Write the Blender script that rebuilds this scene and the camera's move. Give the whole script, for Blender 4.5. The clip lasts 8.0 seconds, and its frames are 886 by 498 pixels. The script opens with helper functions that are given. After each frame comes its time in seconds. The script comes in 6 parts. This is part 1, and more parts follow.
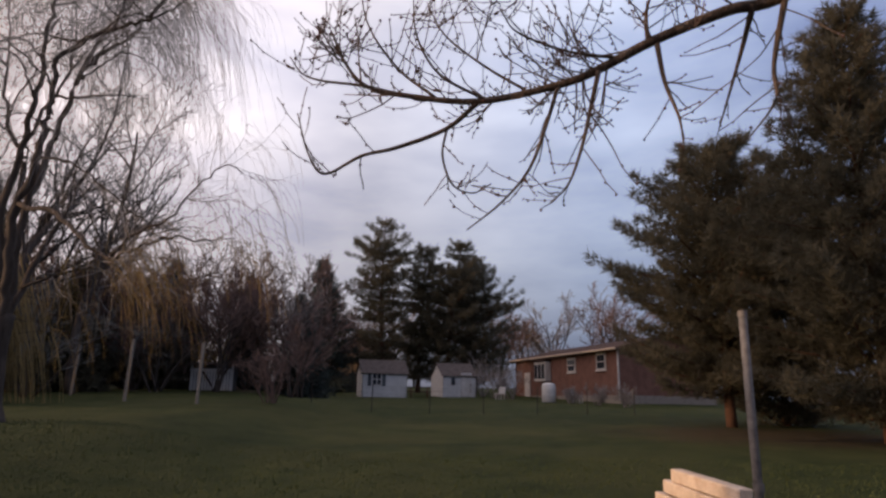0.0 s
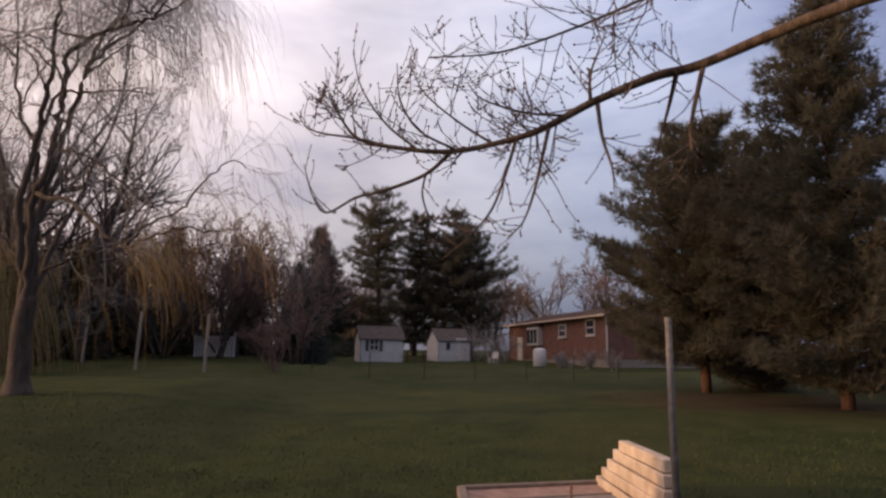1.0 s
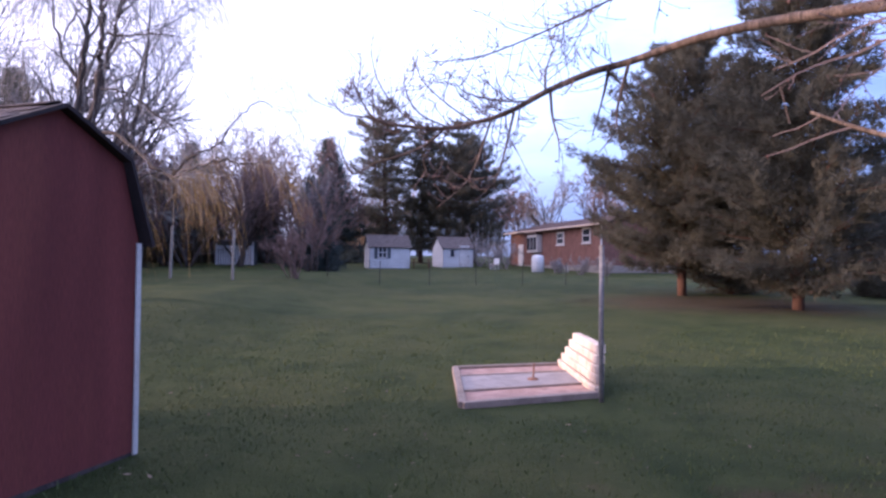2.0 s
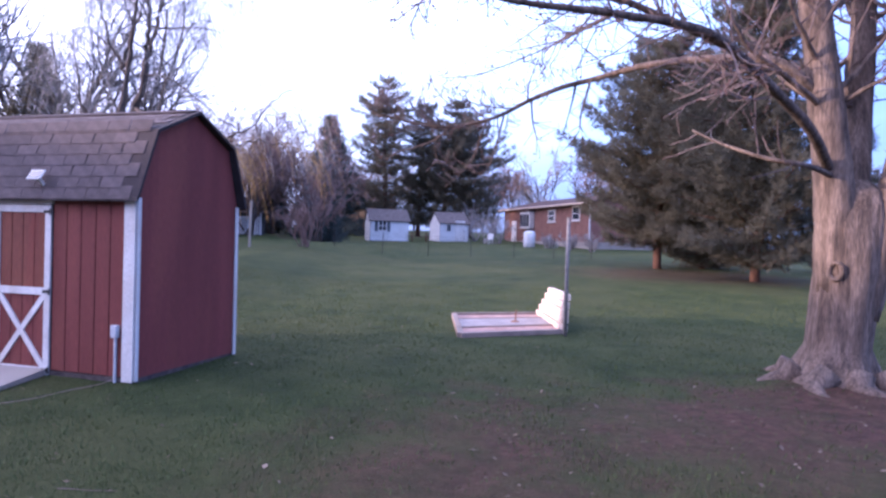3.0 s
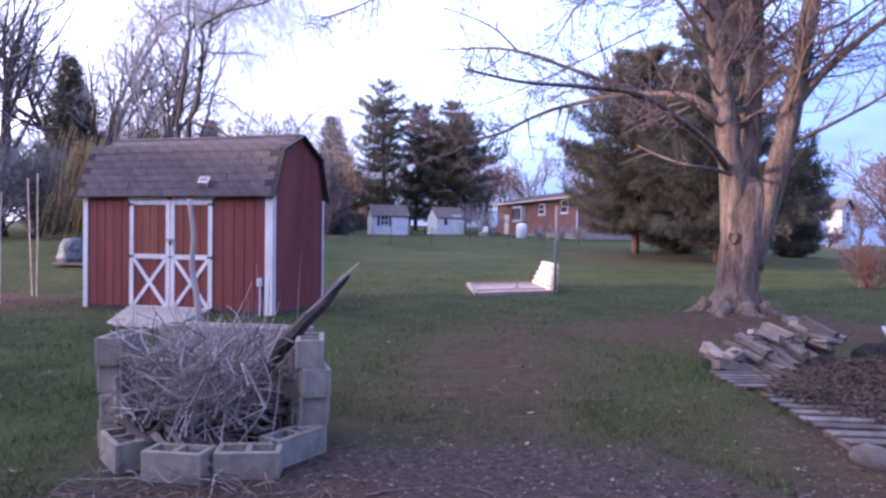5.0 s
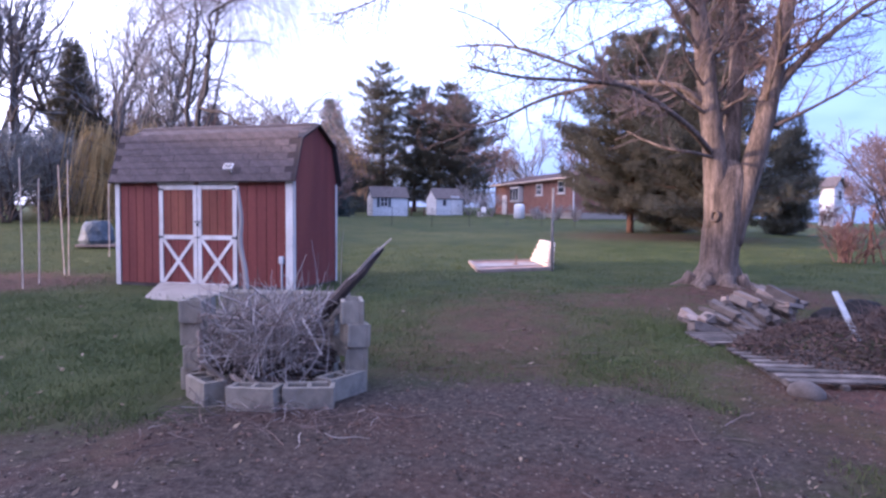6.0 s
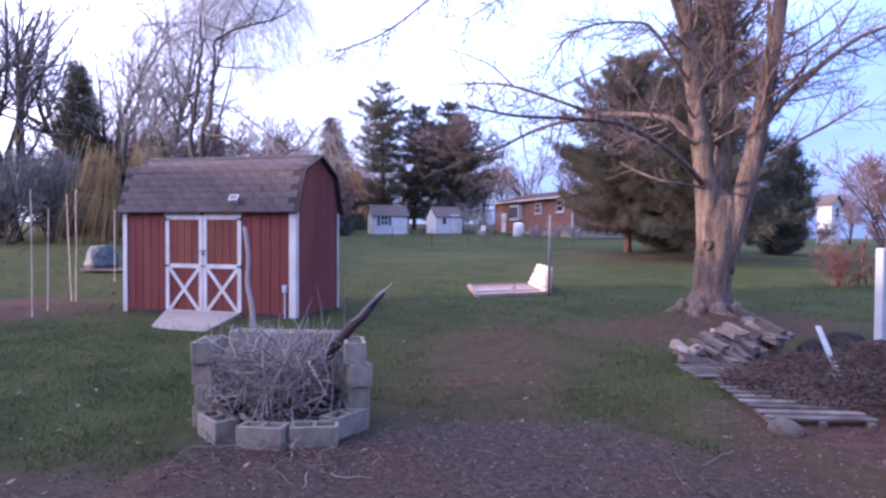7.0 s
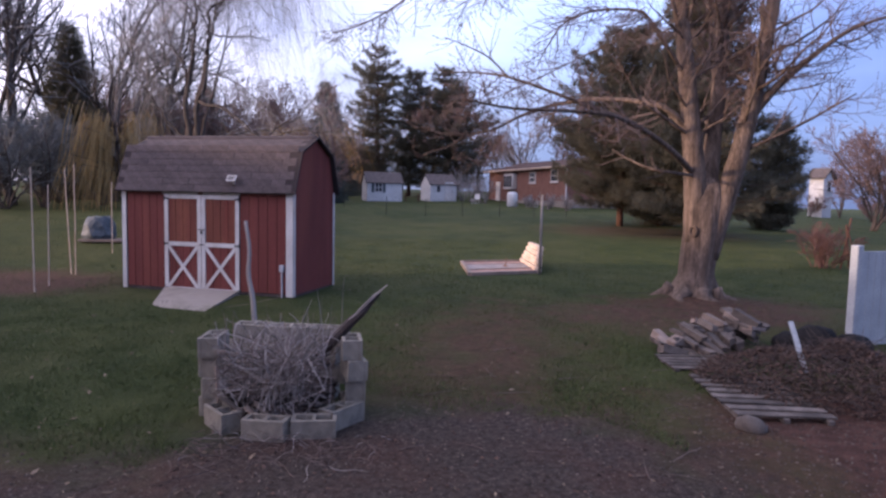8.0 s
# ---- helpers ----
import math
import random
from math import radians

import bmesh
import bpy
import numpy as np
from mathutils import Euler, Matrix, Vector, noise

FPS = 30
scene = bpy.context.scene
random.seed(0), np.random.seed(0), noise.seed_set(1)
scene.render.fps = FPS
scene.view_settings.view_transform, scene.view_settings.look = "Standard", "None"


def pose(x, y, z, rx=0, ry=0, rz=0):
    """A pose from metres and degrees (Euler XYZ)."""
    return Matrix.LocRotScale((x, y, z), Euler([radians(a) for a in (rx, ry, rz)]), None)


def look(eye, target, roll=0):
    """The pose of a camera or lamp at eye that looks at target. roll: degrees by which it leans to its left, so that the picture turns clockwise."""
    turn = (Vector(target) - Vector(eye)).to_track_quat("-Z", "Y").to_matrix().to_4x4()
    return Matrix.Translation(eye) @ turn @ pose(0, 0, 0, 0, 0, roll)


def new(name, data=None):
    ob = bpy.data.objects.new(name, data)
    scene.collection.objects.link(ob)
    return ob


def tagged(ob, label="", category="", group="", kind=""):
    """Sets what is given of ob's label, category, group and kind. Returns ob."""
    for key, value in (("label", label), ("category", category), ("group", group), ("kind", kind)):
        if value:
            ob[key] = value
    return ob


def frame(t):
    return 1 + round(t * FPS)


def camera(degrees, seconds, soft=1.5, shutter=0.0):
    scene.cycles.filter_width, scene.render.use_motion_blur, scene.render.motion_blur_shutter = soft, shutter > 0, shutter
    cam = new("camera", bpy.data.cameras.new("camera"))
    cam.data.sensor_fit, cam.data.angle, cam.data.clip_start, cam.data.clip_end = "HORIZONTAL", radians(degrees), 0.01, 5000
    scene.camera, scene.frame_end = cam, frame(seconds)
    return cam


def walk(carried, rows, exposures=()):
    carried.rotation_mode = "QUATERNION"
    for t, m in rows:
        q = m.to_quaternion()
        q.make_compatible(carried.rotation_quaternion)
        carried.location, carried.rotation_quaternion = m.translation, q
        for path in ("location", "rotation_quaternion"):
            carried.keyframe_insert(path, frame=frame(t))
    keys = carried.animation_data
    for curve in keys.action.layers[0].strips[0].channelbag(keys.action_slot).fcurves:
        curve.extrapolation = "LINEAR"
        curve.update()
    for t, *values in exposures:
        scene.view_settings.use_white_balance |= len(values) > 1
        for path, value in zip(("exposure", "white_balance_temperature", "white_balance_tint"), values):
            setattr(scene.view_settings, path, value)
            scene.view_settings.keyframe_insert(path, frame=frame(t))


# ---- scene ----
cam = camera(70.04, 8.0, soft=2.6)
PATH = [
    (0, (2.774, 0.600, 1.417), (1.725, 10.263, 3.766), 0.92),
    (0.5, (2.800, 0.121, 1.528), (1.815, 9.808, 3.806), 1.16),
    (1, (3.048, -0.559, 1.703), (2.042, 9.233, 3.465), 0.70),
    (1.5, (3.240, -1.482, 1.836), (2.154, 8.400, 2.917), 0.27),
    (1.7, (3.323, -2.086, 1.877), (2.216, 7.833, 2.493), -0.01),
    (2.2, (3.461, -3.405, 1.835), (2.377, 6.534, 2.035), 1.12),
    (2.8, (3.564, -5.058, 1.734), (2.518, 4.887, 1.673), 2.49),
    (3, (3.535, -5.556, 1.653), (2.526, 4.393, 1.552), 1.57),
    (3.5, (3.482, -6.704, 1.398), (2.543, 3.251, 1.315), 0.67),
    (4, (3.502, -7.867, 1.214), (2.582, 2.090, 1.111), 0.82),
    (4.5, (3.350, -8.625, 1.202), (2.445, 1.334, 1.106), 0.52),
    (5, (3.217, -9.341, 1.341), (2.363, 0.621, 1.184), 0.80),
    (5.2, (3.186, -9.574, 1.359), (2.342, 0.380, 0.905), 0.68),
    (5.7, (3.152, -10.089, 1.342), (2.338, -0.133, 0.882), 0.46),
    (6.3, (3.131, -10.522, 1.323), (2.341, -0.563, 0.867), 0.20),
    (6.5, (3.141, -10.586, 1.360), (2.352, -0.620, 1.143), -0.02),
    (7, (3.181, -10.651, 1.599), (2.371, -0.686, 1.382), 0.34),
    (7.1, (3.192, -10.676, 1.631), (2.383, -0.711, 1.837), 0.40),
    (7.2, (3.210, -10.717, 1.658), (2.405, -0.758, 2.071), 0.50),
    (7.3, (3.226, -10.765, 1.682), (2.430, -0.817, 2.321), 0.67),
    (7.4, (3.240, -10.812, 1.707), (2.454, -0.872, 2.466), 0.94),
    (7.5, (3.247, -10.849, 1.735), (2.471, -0.915, 2.577), 1.34),
    (7.6, (3.240, -10.873, 1.783), (2.473, -0.908, 2.114), 3.27),
    (7.7, (3.232, -10.894, 1.834), (2.480, -0.923, 1.911), 3.14),
    (7.8, (3.222, -10.912, 1.886), (2.488, -0.941, 1.675), 2.01),
    (7.9, (3.213, -10.930, 1.938), (2.497, -0.970, 1.405), 1.59),
    (8, (3.204, -10.948, 1.989), (2.505, -1.004, 1.201), 1.28),
]
walk(cam, [(t, look(eye, target, roll)) for t, eye, target, roll in PATH],
     exposures=[(0, -0.90, 6300, 5), (0.5, -0.86, 6650, 7), (1.0, -0.82, 6750, 8), (1.5, -0.2, 5350, 11), (1.7, 0.15, 5100, 15), (2.8, 1.00, 4500, 19), (5.2, 0.92, 4650, 19), (6.3, 1.05, 4650, 18), (7.3, 0.76, 4650, 20), (7.8, 0.16, 5100, 14), (8.0, 0.16, 5150, 12)])

# ---- world and sun ----
SUN_EL, SUN_AZ = radians(8.5), radians(252)      # azimuth clockwise from +y
world = bpy.data.worlds.new("overcast_evening")
scene.world = world
world.use_nodes = True
wn, wl = world.node_tree.nodes, world.node_tree.links
wn.clear()
w_out = wn.new("ShaderNodeOutputWorld")
w_bg = wn.new("ShaderNodeBackground")
w_sky = wn.new("ShaderNodeTexSky")
w_sky.sky_type = "NISHITA"
w_sky.sun_disc = False
w_sky.sun_elevation, w_sky.sun_rotation = SUN_EL, SUN_AZ
w_sky.air_density, w_sky.dust_density = 1.0, 2.0
w_dim = wn.new("ShaderNodeVectorMath")
w_dim.operation = "SCALE"
w_dim.inputs["Scale"].default_value = 0.16
wl.new(w_sky.outputs[0], w_dim.inputs[0])
w_co = wn.new("ShaderNodeTexCoord")
w_map = wn.new("ShaderNodeMapping")
w_map.inputs["Scale"].default_value = (1.0, 1.0, 3.0)
wl.new(w_co.outputs["Generated"], w_map.inputs[0])
w_noise = wn.new("ShaderNodeTexNoise")
w_noise.inputs["Scale"].default_value = 2.2
w_noise.inputs["Detail"].default_value = 6.0
w_noise.inputs["Roughness"].default_value = 0.55
wl.new(w_map.outputs[0], w_noise.inputs["Vector"])
w_ramp = wn.new("ShaderNodeValToRGB")
w_ramp.color_ramp.elements[0].position, w_ramp.color_ramp.elements[0].color = 0.30, (0.42, 0.43, 0.53, 1)
w_ramp.color_ramp.elements[1].position, w_ramp.color_ramp.elements[1].color = 0.70, (1.0, 0.97, 0.98, 1)
wl.new(w_noise.outputs["Fac"], w_ramp.inputs[0])
w_mix = wn.new("ShaderNodeMixRGB")
w_mix.inputs[0].default_value = 0.82
wl.new(w_dim.outputs[0], w_mix.inputs[1])
wl.new(w_ramp.outputs[0], w_mix.inputs[2])
# an overcast sky is brighter towards the zenith
w_sep = wn.new("ShaderNodeSeparateXYZ")
wl.new(w_co.outputs["Generated"], w_sep.inputs[0])
w_grad = wn.new("ShaderNodeMapRange")
w_grad.inputs[1].default_value, w_grad.inputs[2].default_value = 0.0, 0.6
w_grad.inputs[3].default_value, w_grad.inputs[4].default_value = 0.55, 1.75
wl.new(w_sep.outputs[2], w_grad.inputs[0])
w_over = wn.new("ShaderNodeVectorMath")
w_over.operation = "SCALE"
wl.new(w_mix.outputs[0], w_over.inputs[0])
wl.new(w_grad.outputs[0], w_over.inputs["Scale"])
# and brighter on the side of the low sun
w_dot = wn.new("ShaderNodeVectorMath")
w_dot.operation = "DOT_PRODUCT"
w_dot.inputs[1].default_value = (math.sin(SUN_AZ + 0.2), math.cos(SUN_AZ + 0.2), 0.0)
wl.new(w_co.outputs["Generated"], w_dot.inputs[0])
w_side = wn.new("ShaderNodeMapRange")
w_side.inputs[1].default_value, w_side.inputs[2].default_value = 0.12, 0.95
w_side.inputs[3].default_value, w_side.inputs[4].default_value = 0.95, 2.9
wl.new(w_dot.outputs["Value"], w_side.inputs[0])
w_west = wn.new("ShaderNodeVectorMath")
w_west.operation = "SCALE"
wl.new(w_over.outputs[0], w_west.inputs[0])
wl.new(w_side.outputs[0], w_west.inputs["Scale"])
# a bright bank of thin cloud over the far gardens, bluer gaps beside it
w_bank = wn.new("ShaderNodeVectorMath")
w_bank.operation = "DOT_PRODUCT"
w_bank.inputs[1].default_value = (-0.25, 0.84, 0.48)
wl.new(w_co.outputs["Generated"], w_bank.inputs[0])
w_range = wn.new("ShaderNodeMapRange")
w_range.inputs[1].default_value, w_range.inputs[2].default_value = 0.72, 0.99
wl.new(w_bank.outputs["Value"], w_range.inputs[0])
w_tone = wn.new("ShaderNodeMixRGB")
w_tone.inputs[1].default_value, w_tone.inputs[2].default_value = (0.76, 0.82, 1.02, 1), (1.40, 1.43, 1.50, 1)
wl.new(w_range.outputs[0], w_tone.inputs[0])
w_lit = wn.new("ShaderNodeVectorMath")
w_lit.operation = "MULTIPLY"
wl.new(w_west.outputs[0], w_lit.inputs[0])
wl.new(w_tone.outputs[0], w_lit.inputs[1])
# clouds on the sun's side and overhead are warmer than those away from it
w_warm = wn.new("ShaderNodeMixRGB")
w_warm.inputs[1].default_value, w_warm.inputs[2].default_value = (0.92, 0.97, 1.13, 1), (1.36, 1.0, 0.76, 1)
w_face = wn.new("ShaderNodeMapRange")
w_face.inputs[1].default_value, w_face.inputs[2].default_value = -0.25, 0.8
wl.new(w_dot.outputs["Value"], w_face.inputs[0])
wl.new(w_face.outputs[0], w_warm.inputs[0])
w_end = wn.new("ShaderNodeVectorMath")
w_end.operation = "MULTIPLY"
wl.new(w_lit.outputs[0], w_end.inputs[0])
wl.new(w_warm.outputs[0], w_end.inputs[1])
w_high = wn.new("ShaderNodeMapRange")
w_high.inputs[1].default_value, w_high.inputs[2].default_value = 0.50, 0.80
wl.new(w_sep.outputs[2], w_high.inputs[0])
w_dome = wn.new("ShaderNodeMixRGB")
w_dome.inputs[1].default_value, w_dome.inputs[2].default_value = (1, 1, 1, 1), (1.16, 1.0, 0.78, 1)
wl.new(w_high.outputs[0], w_dome.inputs[0])
w_all = wn.new("ShaderNodeVectorMath")
w_all.operation = "MULTIPLY"
wl.new(w_end.outputs[0], w_all.inputs[0])
wl.new(w_dome.outputs[0], w_all.inputs[1])
wl.new(w_all.outputs[0], w_bg.inputs[0])
w_bg.inputs[1].default_value = 1.06
wl.new(w_bg.outputs[0], w_out.inputs[0])

sun = new("sun", bpy.data.lights.new("sun", "SUN"))
sun.data.energy, sun.data.angle, sun.data.color = 5.0, radians(1.2), (1.0, 0.62, 0.36)
sun_dir = Vector((math.sin(SUN_AZ) * math.cos(SUN_EL), math.cos(SUN_AZ) * math.cos(SUN_EL), math.sin(SUN_EL)))
sun.matrix_basis = look(sun_dir * 50, (0, 0, 0))


# ---- materials ----
def mat(name, c1, c2, scale=6.0, rough=0.85, bump=0.15, fine=60.0, stretch=(1, 1, 1), spot=None, spot_scale=1.5, spot_amt=0.5, rand=0.0, metal=0.0, spec=0.3, vary=0.22):
    """Two-scale mottled surface: a broad blend of c1 and c2, fine grain, optional stains, and a relief."""
    m = bpy.data.materials.new(name)
    m.use_nodes = True
    n, l = m.node_tree.nodes, m.node_tree.links
    b = n["Principled BSDF"]
    b.inputs["Roughness"].default_value, b.inputs["Metallic"].default_value = rough, metal
    b.inputs["Specular IOR Level"].default_value = spec
    co = n.new("ShaderNodeTexCoord")
    mp = n.new("ShaderNodeMapping")
    mp.inputs["Scale"].default_value = stretch
    l.new(co.outputs["Object"], mp.inputs[0])

    def tex(s, d=4.0):
        t = n.new("ShaderNodeTexNoise")
        t.inputs["Scale"].default_value, t.inputs["Detail"].default_value = s, d
        l.new(mp.outputs[0], t.inputs["Vector"])
        return t

    broad, grain = tex(scale), tex(fine, 3.0)
    r = n.new("ShaderNodeValToRGB")
    r.color_ramp.elements[0].position, r.color_ramp.elements[0].color = 0.32, (*c1, 1)
    r.color_ramp.elements[1].position, r.color_ramp.elements[1].color = 0.68, (*c2, 1)
    l.new(broad.outputs["Fac"], r.inputs[0])
    col = r.outputs[0]
    if spot:
        st = tex(spot_scale, 5.0)
        sr = n.new("ShaderNodeValToRGB")
        sr.color_ramp.elements[0].position, sr.color_ramp.elements[0].color = 0.5, (0, 0, 0, 1)
        sr.color_ramp.elements[1].position, sr.color_ramp.elements[1].color = 0.66, (spot_amt, spot_amt, spot_amt, 1)
        l.new(st.outputs["Fac"], sr.inputs[0])
        sm = n.new("ShaderNodeMixRGB")
        l.new(sr.outputs[0], sm.inputs[0])
        l.new(col, sm.inputs[1])
        sm.inputs[2].default_value = (*spot, 1)
        col = sm.outputs[0]
    val = n.new("ShaderNodeMapRange")
    val.inputs[1].default_value, val.inputs[2].default_value = 0.25, 0.75
    val.inputs[3].default_value, val.inputs[4].default_value = 1 - vary, 1 + vary
    l.new(grain.outputs["Fac"], val.inputs[0])
    fac = val.outputs[0]
    if rand:
        oi = n.new("ShaderNodeObjectInfo")
        rr = n.new("ShaderNodeMapRange")
        rr.inputs[3].default_value, rr.inputs[4].default_value = 1 - rand, 1 + rand
        l.new(oi.outputs["Random"], rr.inputs[0])
        mu = n.new("ShaderNodeMath")
        mu.operation = "MULTIPLY"
        l.new(fac, mu.inputs[0]), l.new(rr.outputs[0], mu.inputs[1])
        fac = mu.outputs[0]
    sc = n.new("ShaderNodeVectorMath")
    sc.operation = "SCALE"
    l.new(col, sc.inputs[0]), l.new(fac, sc.inputs["Scale"])
    l.new(sc.outputs[0], b.inputs["Base Color"])
    if bump:
        bp = n.new("ShaderNodeBump")
        bp.inputs["Strength"].default_value, bp.inputs["Distance"].default_value = bump, 0.02
        l.new(grain.outputs["Fac"], bp.inputs["Height"])
        l.new(bp.outputs[0], b.inputs["Normal"])
    return m


def leaf_mat(name, c1, c2, rough=0.7, thin=0.0):
    """Foliage and twigs: each loose piece takes its own tone; thin leaves let light through."""
    m = bpy.data.materials.new(name)
    m.use_nodes = True
    n, l = m.node_tree.nodes, m.node_tree.links
    b = n["Principled BSDF"]
    b.inputs["Roughness"].default_value = rough
    b.inputs["Specular IOR Level"].default_value = 0.2
    g = n.new("ShaderNodeNewGeometry")
    r = n.new("ShaderNodeValToRGB")
    r.color_ramp.elements[0].color, r.color_ramp.elements[1].color = (*c1, 1), (*c2, 1)
    l.new(g.outputs["Random Per Island"], r.inputs[0])
    l.new(r.outputs[0], b.inputs["Base Color"])
    if thin:
        tl = n.new("ShaderNodeBsdfTranslucent")
        mx = n.new("ShaderNodeMixShader")
        mx.inputs[0].default_value = thin
        l.new(r.outputs[0], tl.inputs["Color"])
        l.new(b.outputs[0], mx.inputs[1]), l.new(tl.outputs[0], mx.inputs[2])
        l.new(mx.outputs[0], n["Material Output"].inputs["Surface"])
    return m


M_RED = mat("barn_red_stain", (0.098, 0.024, 0.021), (0.138, 0.035, 0.030), 3, 0.75, 0.25, 90, (1, 1, 0.12), (0.16, 0.048, 0.032), 2.2, 0.5, rand=0.10)
M_RED_WORN = mat("sun_bleached_red_stain", (0.110, 0.033, 0.022), (0.165, 0.055, 0.032), 3, 0.75, 0.25, 90, (1, 1, 0.12), (0.13, 0.025, 0.02), 2.6, 0.7, rand=0.12)
M_WHITE = mat("chalky_white_trim", (0.44, 0.42, 0.405), (0.57, 0.55, 0.53), 4, 0.6, 0.12, 80, (1, 1, 0.4), (0.42, 0.36, 0.30), 5, 0.45)
M_SHINGLE = mat("asphalt_shingle", (0.066, 0.052, 0.052), (0.100, 0.080, 0.079), 9, 0.95, 0.5, 260, rand=0.14)
M_ROOF_BASE = mat("roof_felt", (0.03, 0.024, 0.025), (0.04, 0.03, 0.03), 9, 0.95, 0.2)
M_BLOCK = mat("cinder_block", (0.19, 0.170, 0.140), (0.29, 0.262, 0.220), 7, 0.95, 0.6, 150, spot=(0.09, 0.085, 0.08), spot_scale=6, spot_amt=0.7, rand=0.12)
M_CONCRETE = mat("pale_concrete", (0.21, 0.185, 0.158), (0.31, 0.275, 0.235), 3, 0.92, 0.3, 110, spot=(0.20, 0.175, 0.16), spot_scale=3, spot_amt=0.6)
M_BARK = mat("maple_bark", (0.075, 0.053, 0.040), (0.17, 0.126, 0.098), 4, 0.95, 1.0, 30, (2.2, 2.2, 0.30), (0.040, 0.030, 0.025), 7.0, 0.75, vary=0.5)
M_TWIG = leaf_mat("maple_twigs", (0.078, 0.058, 0.052), (0.155, 0.114, 0.100))
M_BUD = leaf_mat("red_buds", (0.070, 0.036, 0.033), (0.14, 0.082, 0.068))
M_WBARK = mat("willow_bark", (0.045, 0.036, 0.031), (0.092, 0.074, 0.063), 4, 0.95, 0.8, 22, (2, 2, 0.5))
M_WTWIG = leaf_mat("willow_withes", (0.22, 0.20, 0.185), (0.42, 0.385, 0.355))
M_BARE = leaf_mat("bare_woods", (0.14, 0.127, 0.120), (0.30, 0.265, 0.250))
M_BARE_RED = leaf_mat("budding_red_woods", (0.105, 0.068, 0.060), (0.21, 0.142, 0.122))
M_NEEDLE = leaf_mat("pine_needles", (0.082, 0.079, 0.056), (0.148, 0.134, 0.096), thin=0.5)
M_NEEDLE_B = leaf_mat("blue_spruce_needles", (0.044, 0.056, 0.052), (0.088, 0.108, 0.100), thin=0.45)
# hedgerow twigs: haze is put into the colour as a paler, cooler grey
M_HAZE_HEDGE = leaf_mat("haze_greyed_hedgerow_bark", (0.15, 0.15, 0.153), (0.30, 0.292, 0.294))
M_THICKET = leaf_mat("grey_thicket", (0.085, 0.087, 0.083), (0.18, 0.176, 0.165))
M_PBARK = mat("pine_bark", (0.055, 0.029, 0.021), (0.11, 0.056, 0.036), 5, 0.95, 0.8, 24, (2, 2, 0.6))
M_BOARD = mat("weathered_board", (0.17, 0.13, 0.105), (0.29, 0.23, 0.19), 4, 0.85, 0.35, 70, (1, 1, 1), (0.09, 0.07, 0.06), 4, 0.6, rand=0.2)
M_BOARD_PALE = mat("pale_painted_timber", (0.40, 0.32, 0.25), (0.58, 0.48, 0.385), 4, 0.8, 0.3, 70, (1, 1, 1), (0.42, 0.30, 0.22), 5, 0.6, rand=0.12)
M_CHAR = mat("charred_wood", (0.030, 0.024, 0.024), (0.075, 0.060, 0.056), 8, 0.9, 0.8, 60)
M_STICK = leaf_mat("grey_brush", (0.058, 0.050, 0.046), (0.42, 0.375, 0.35))
M_METAL = mat("galvanised_pipe", (0.13, 0.12, 0.115), (0.22, 0.205, 0.195), 14, 0.6, 0.1, 90, metal=0.25)
M_RUST = mat("rusty_iron", (0.10, 0.05, 0.035), (0.20, 0.10, 0.06), 20, 0.85, 0.3)
M_BLACK = mat("black_iron", (0.02, 0.02, 0.02), (0.035, 0.032, 0.03), 20, 0.6, 0.1)
M_GREYBOX = mat("grey_enamel", (0.36, 0.37, 0.39), (0.45, 0.46, 0.48), 14, 0.5, 0.05)
M_VINYL = mat("white_vinyl_siding", (0.46, 0.455, 0.45), (0.56, 0.555, 0.55), 2, 0.6, 0.1)
M_OLDPAINT = mat("weathered_blue_white_paint", (0.19, 0.205, 0.225), (0.28, 0.295, 0.315), 6, 0.7, 0.15, 60, spot=(0.14, 0.14, 0.145), spot_scale=9, spot_amt=0.5)
# white vinyl darkened and blued in colour to stand for shade on the fence
M_SHADE_VINYL = mat("shade_tinted_white_vinyl", (0.27, 0.285, 0.305), (0.34, 0.355, 0.375), 3, 0.65, 0.1)
M_SHROOF = mat("grey_shed_roof", (0.085, 0.072, 0.068), (0.135, 0.115, 0.108), 5, 0.95, 0.3, 60, spec=0.05)
M_BRICK = mat("red_brick", (0.135, 0.068, 0.052), (0.19, 0.100, 0.076), 2.0, 0.9, 0.3, 12, rand=0.1)
M_ROOF2 = mat("brown_house_roof", (0.060, 0.040, 0.036), (0.095, 0.066, 0.058), 3, 0.95, 0.3, 30, spec=0.05)
M_TANSIDE = mat("tan_siding", (0.15, 0.105, 0.065), (0.21, 0.150, 0.095), 2, 0.8, 0.1)
M_DARKPLASTIC = mat("dark_plastic", (0.009, 0.009, 0.010), (0.020, 0.019, 0.020), 6, 0.9, 0.3, spec=0.1)
M_TARP = mat("grey_blue_tarp", (0.045, 0.053, 0.062), (0.085, 0.097, 0.110), 5, 0.6, 0.3, 20)
M_MOULD = leaf_mat("leaf_mould", (0.020, 0.014, 0.012), (0.115, 0.076, 0.060), 0.95)
M_BRUSH = leaf_mat("dark_rotten_brush", (0.028, 0.021, 0.018), (0.095, 0.070, 0.060))
M_YWITHE = leaf_mat("yellow_withes", (0.19, 0.135, 0.055), (0.36, 0.265, 0.115), thin=0.2)
M_SCRAP = mat("dark_scrap_wood", (0.07, 0.056, 0.048), (0.17, 0.142, 0.122), 5, 0.9, 0.35, 70, spot=(0.05, 0.04, 0.034), spot_scale=5, spot_amt=0.6, rand=0.3)
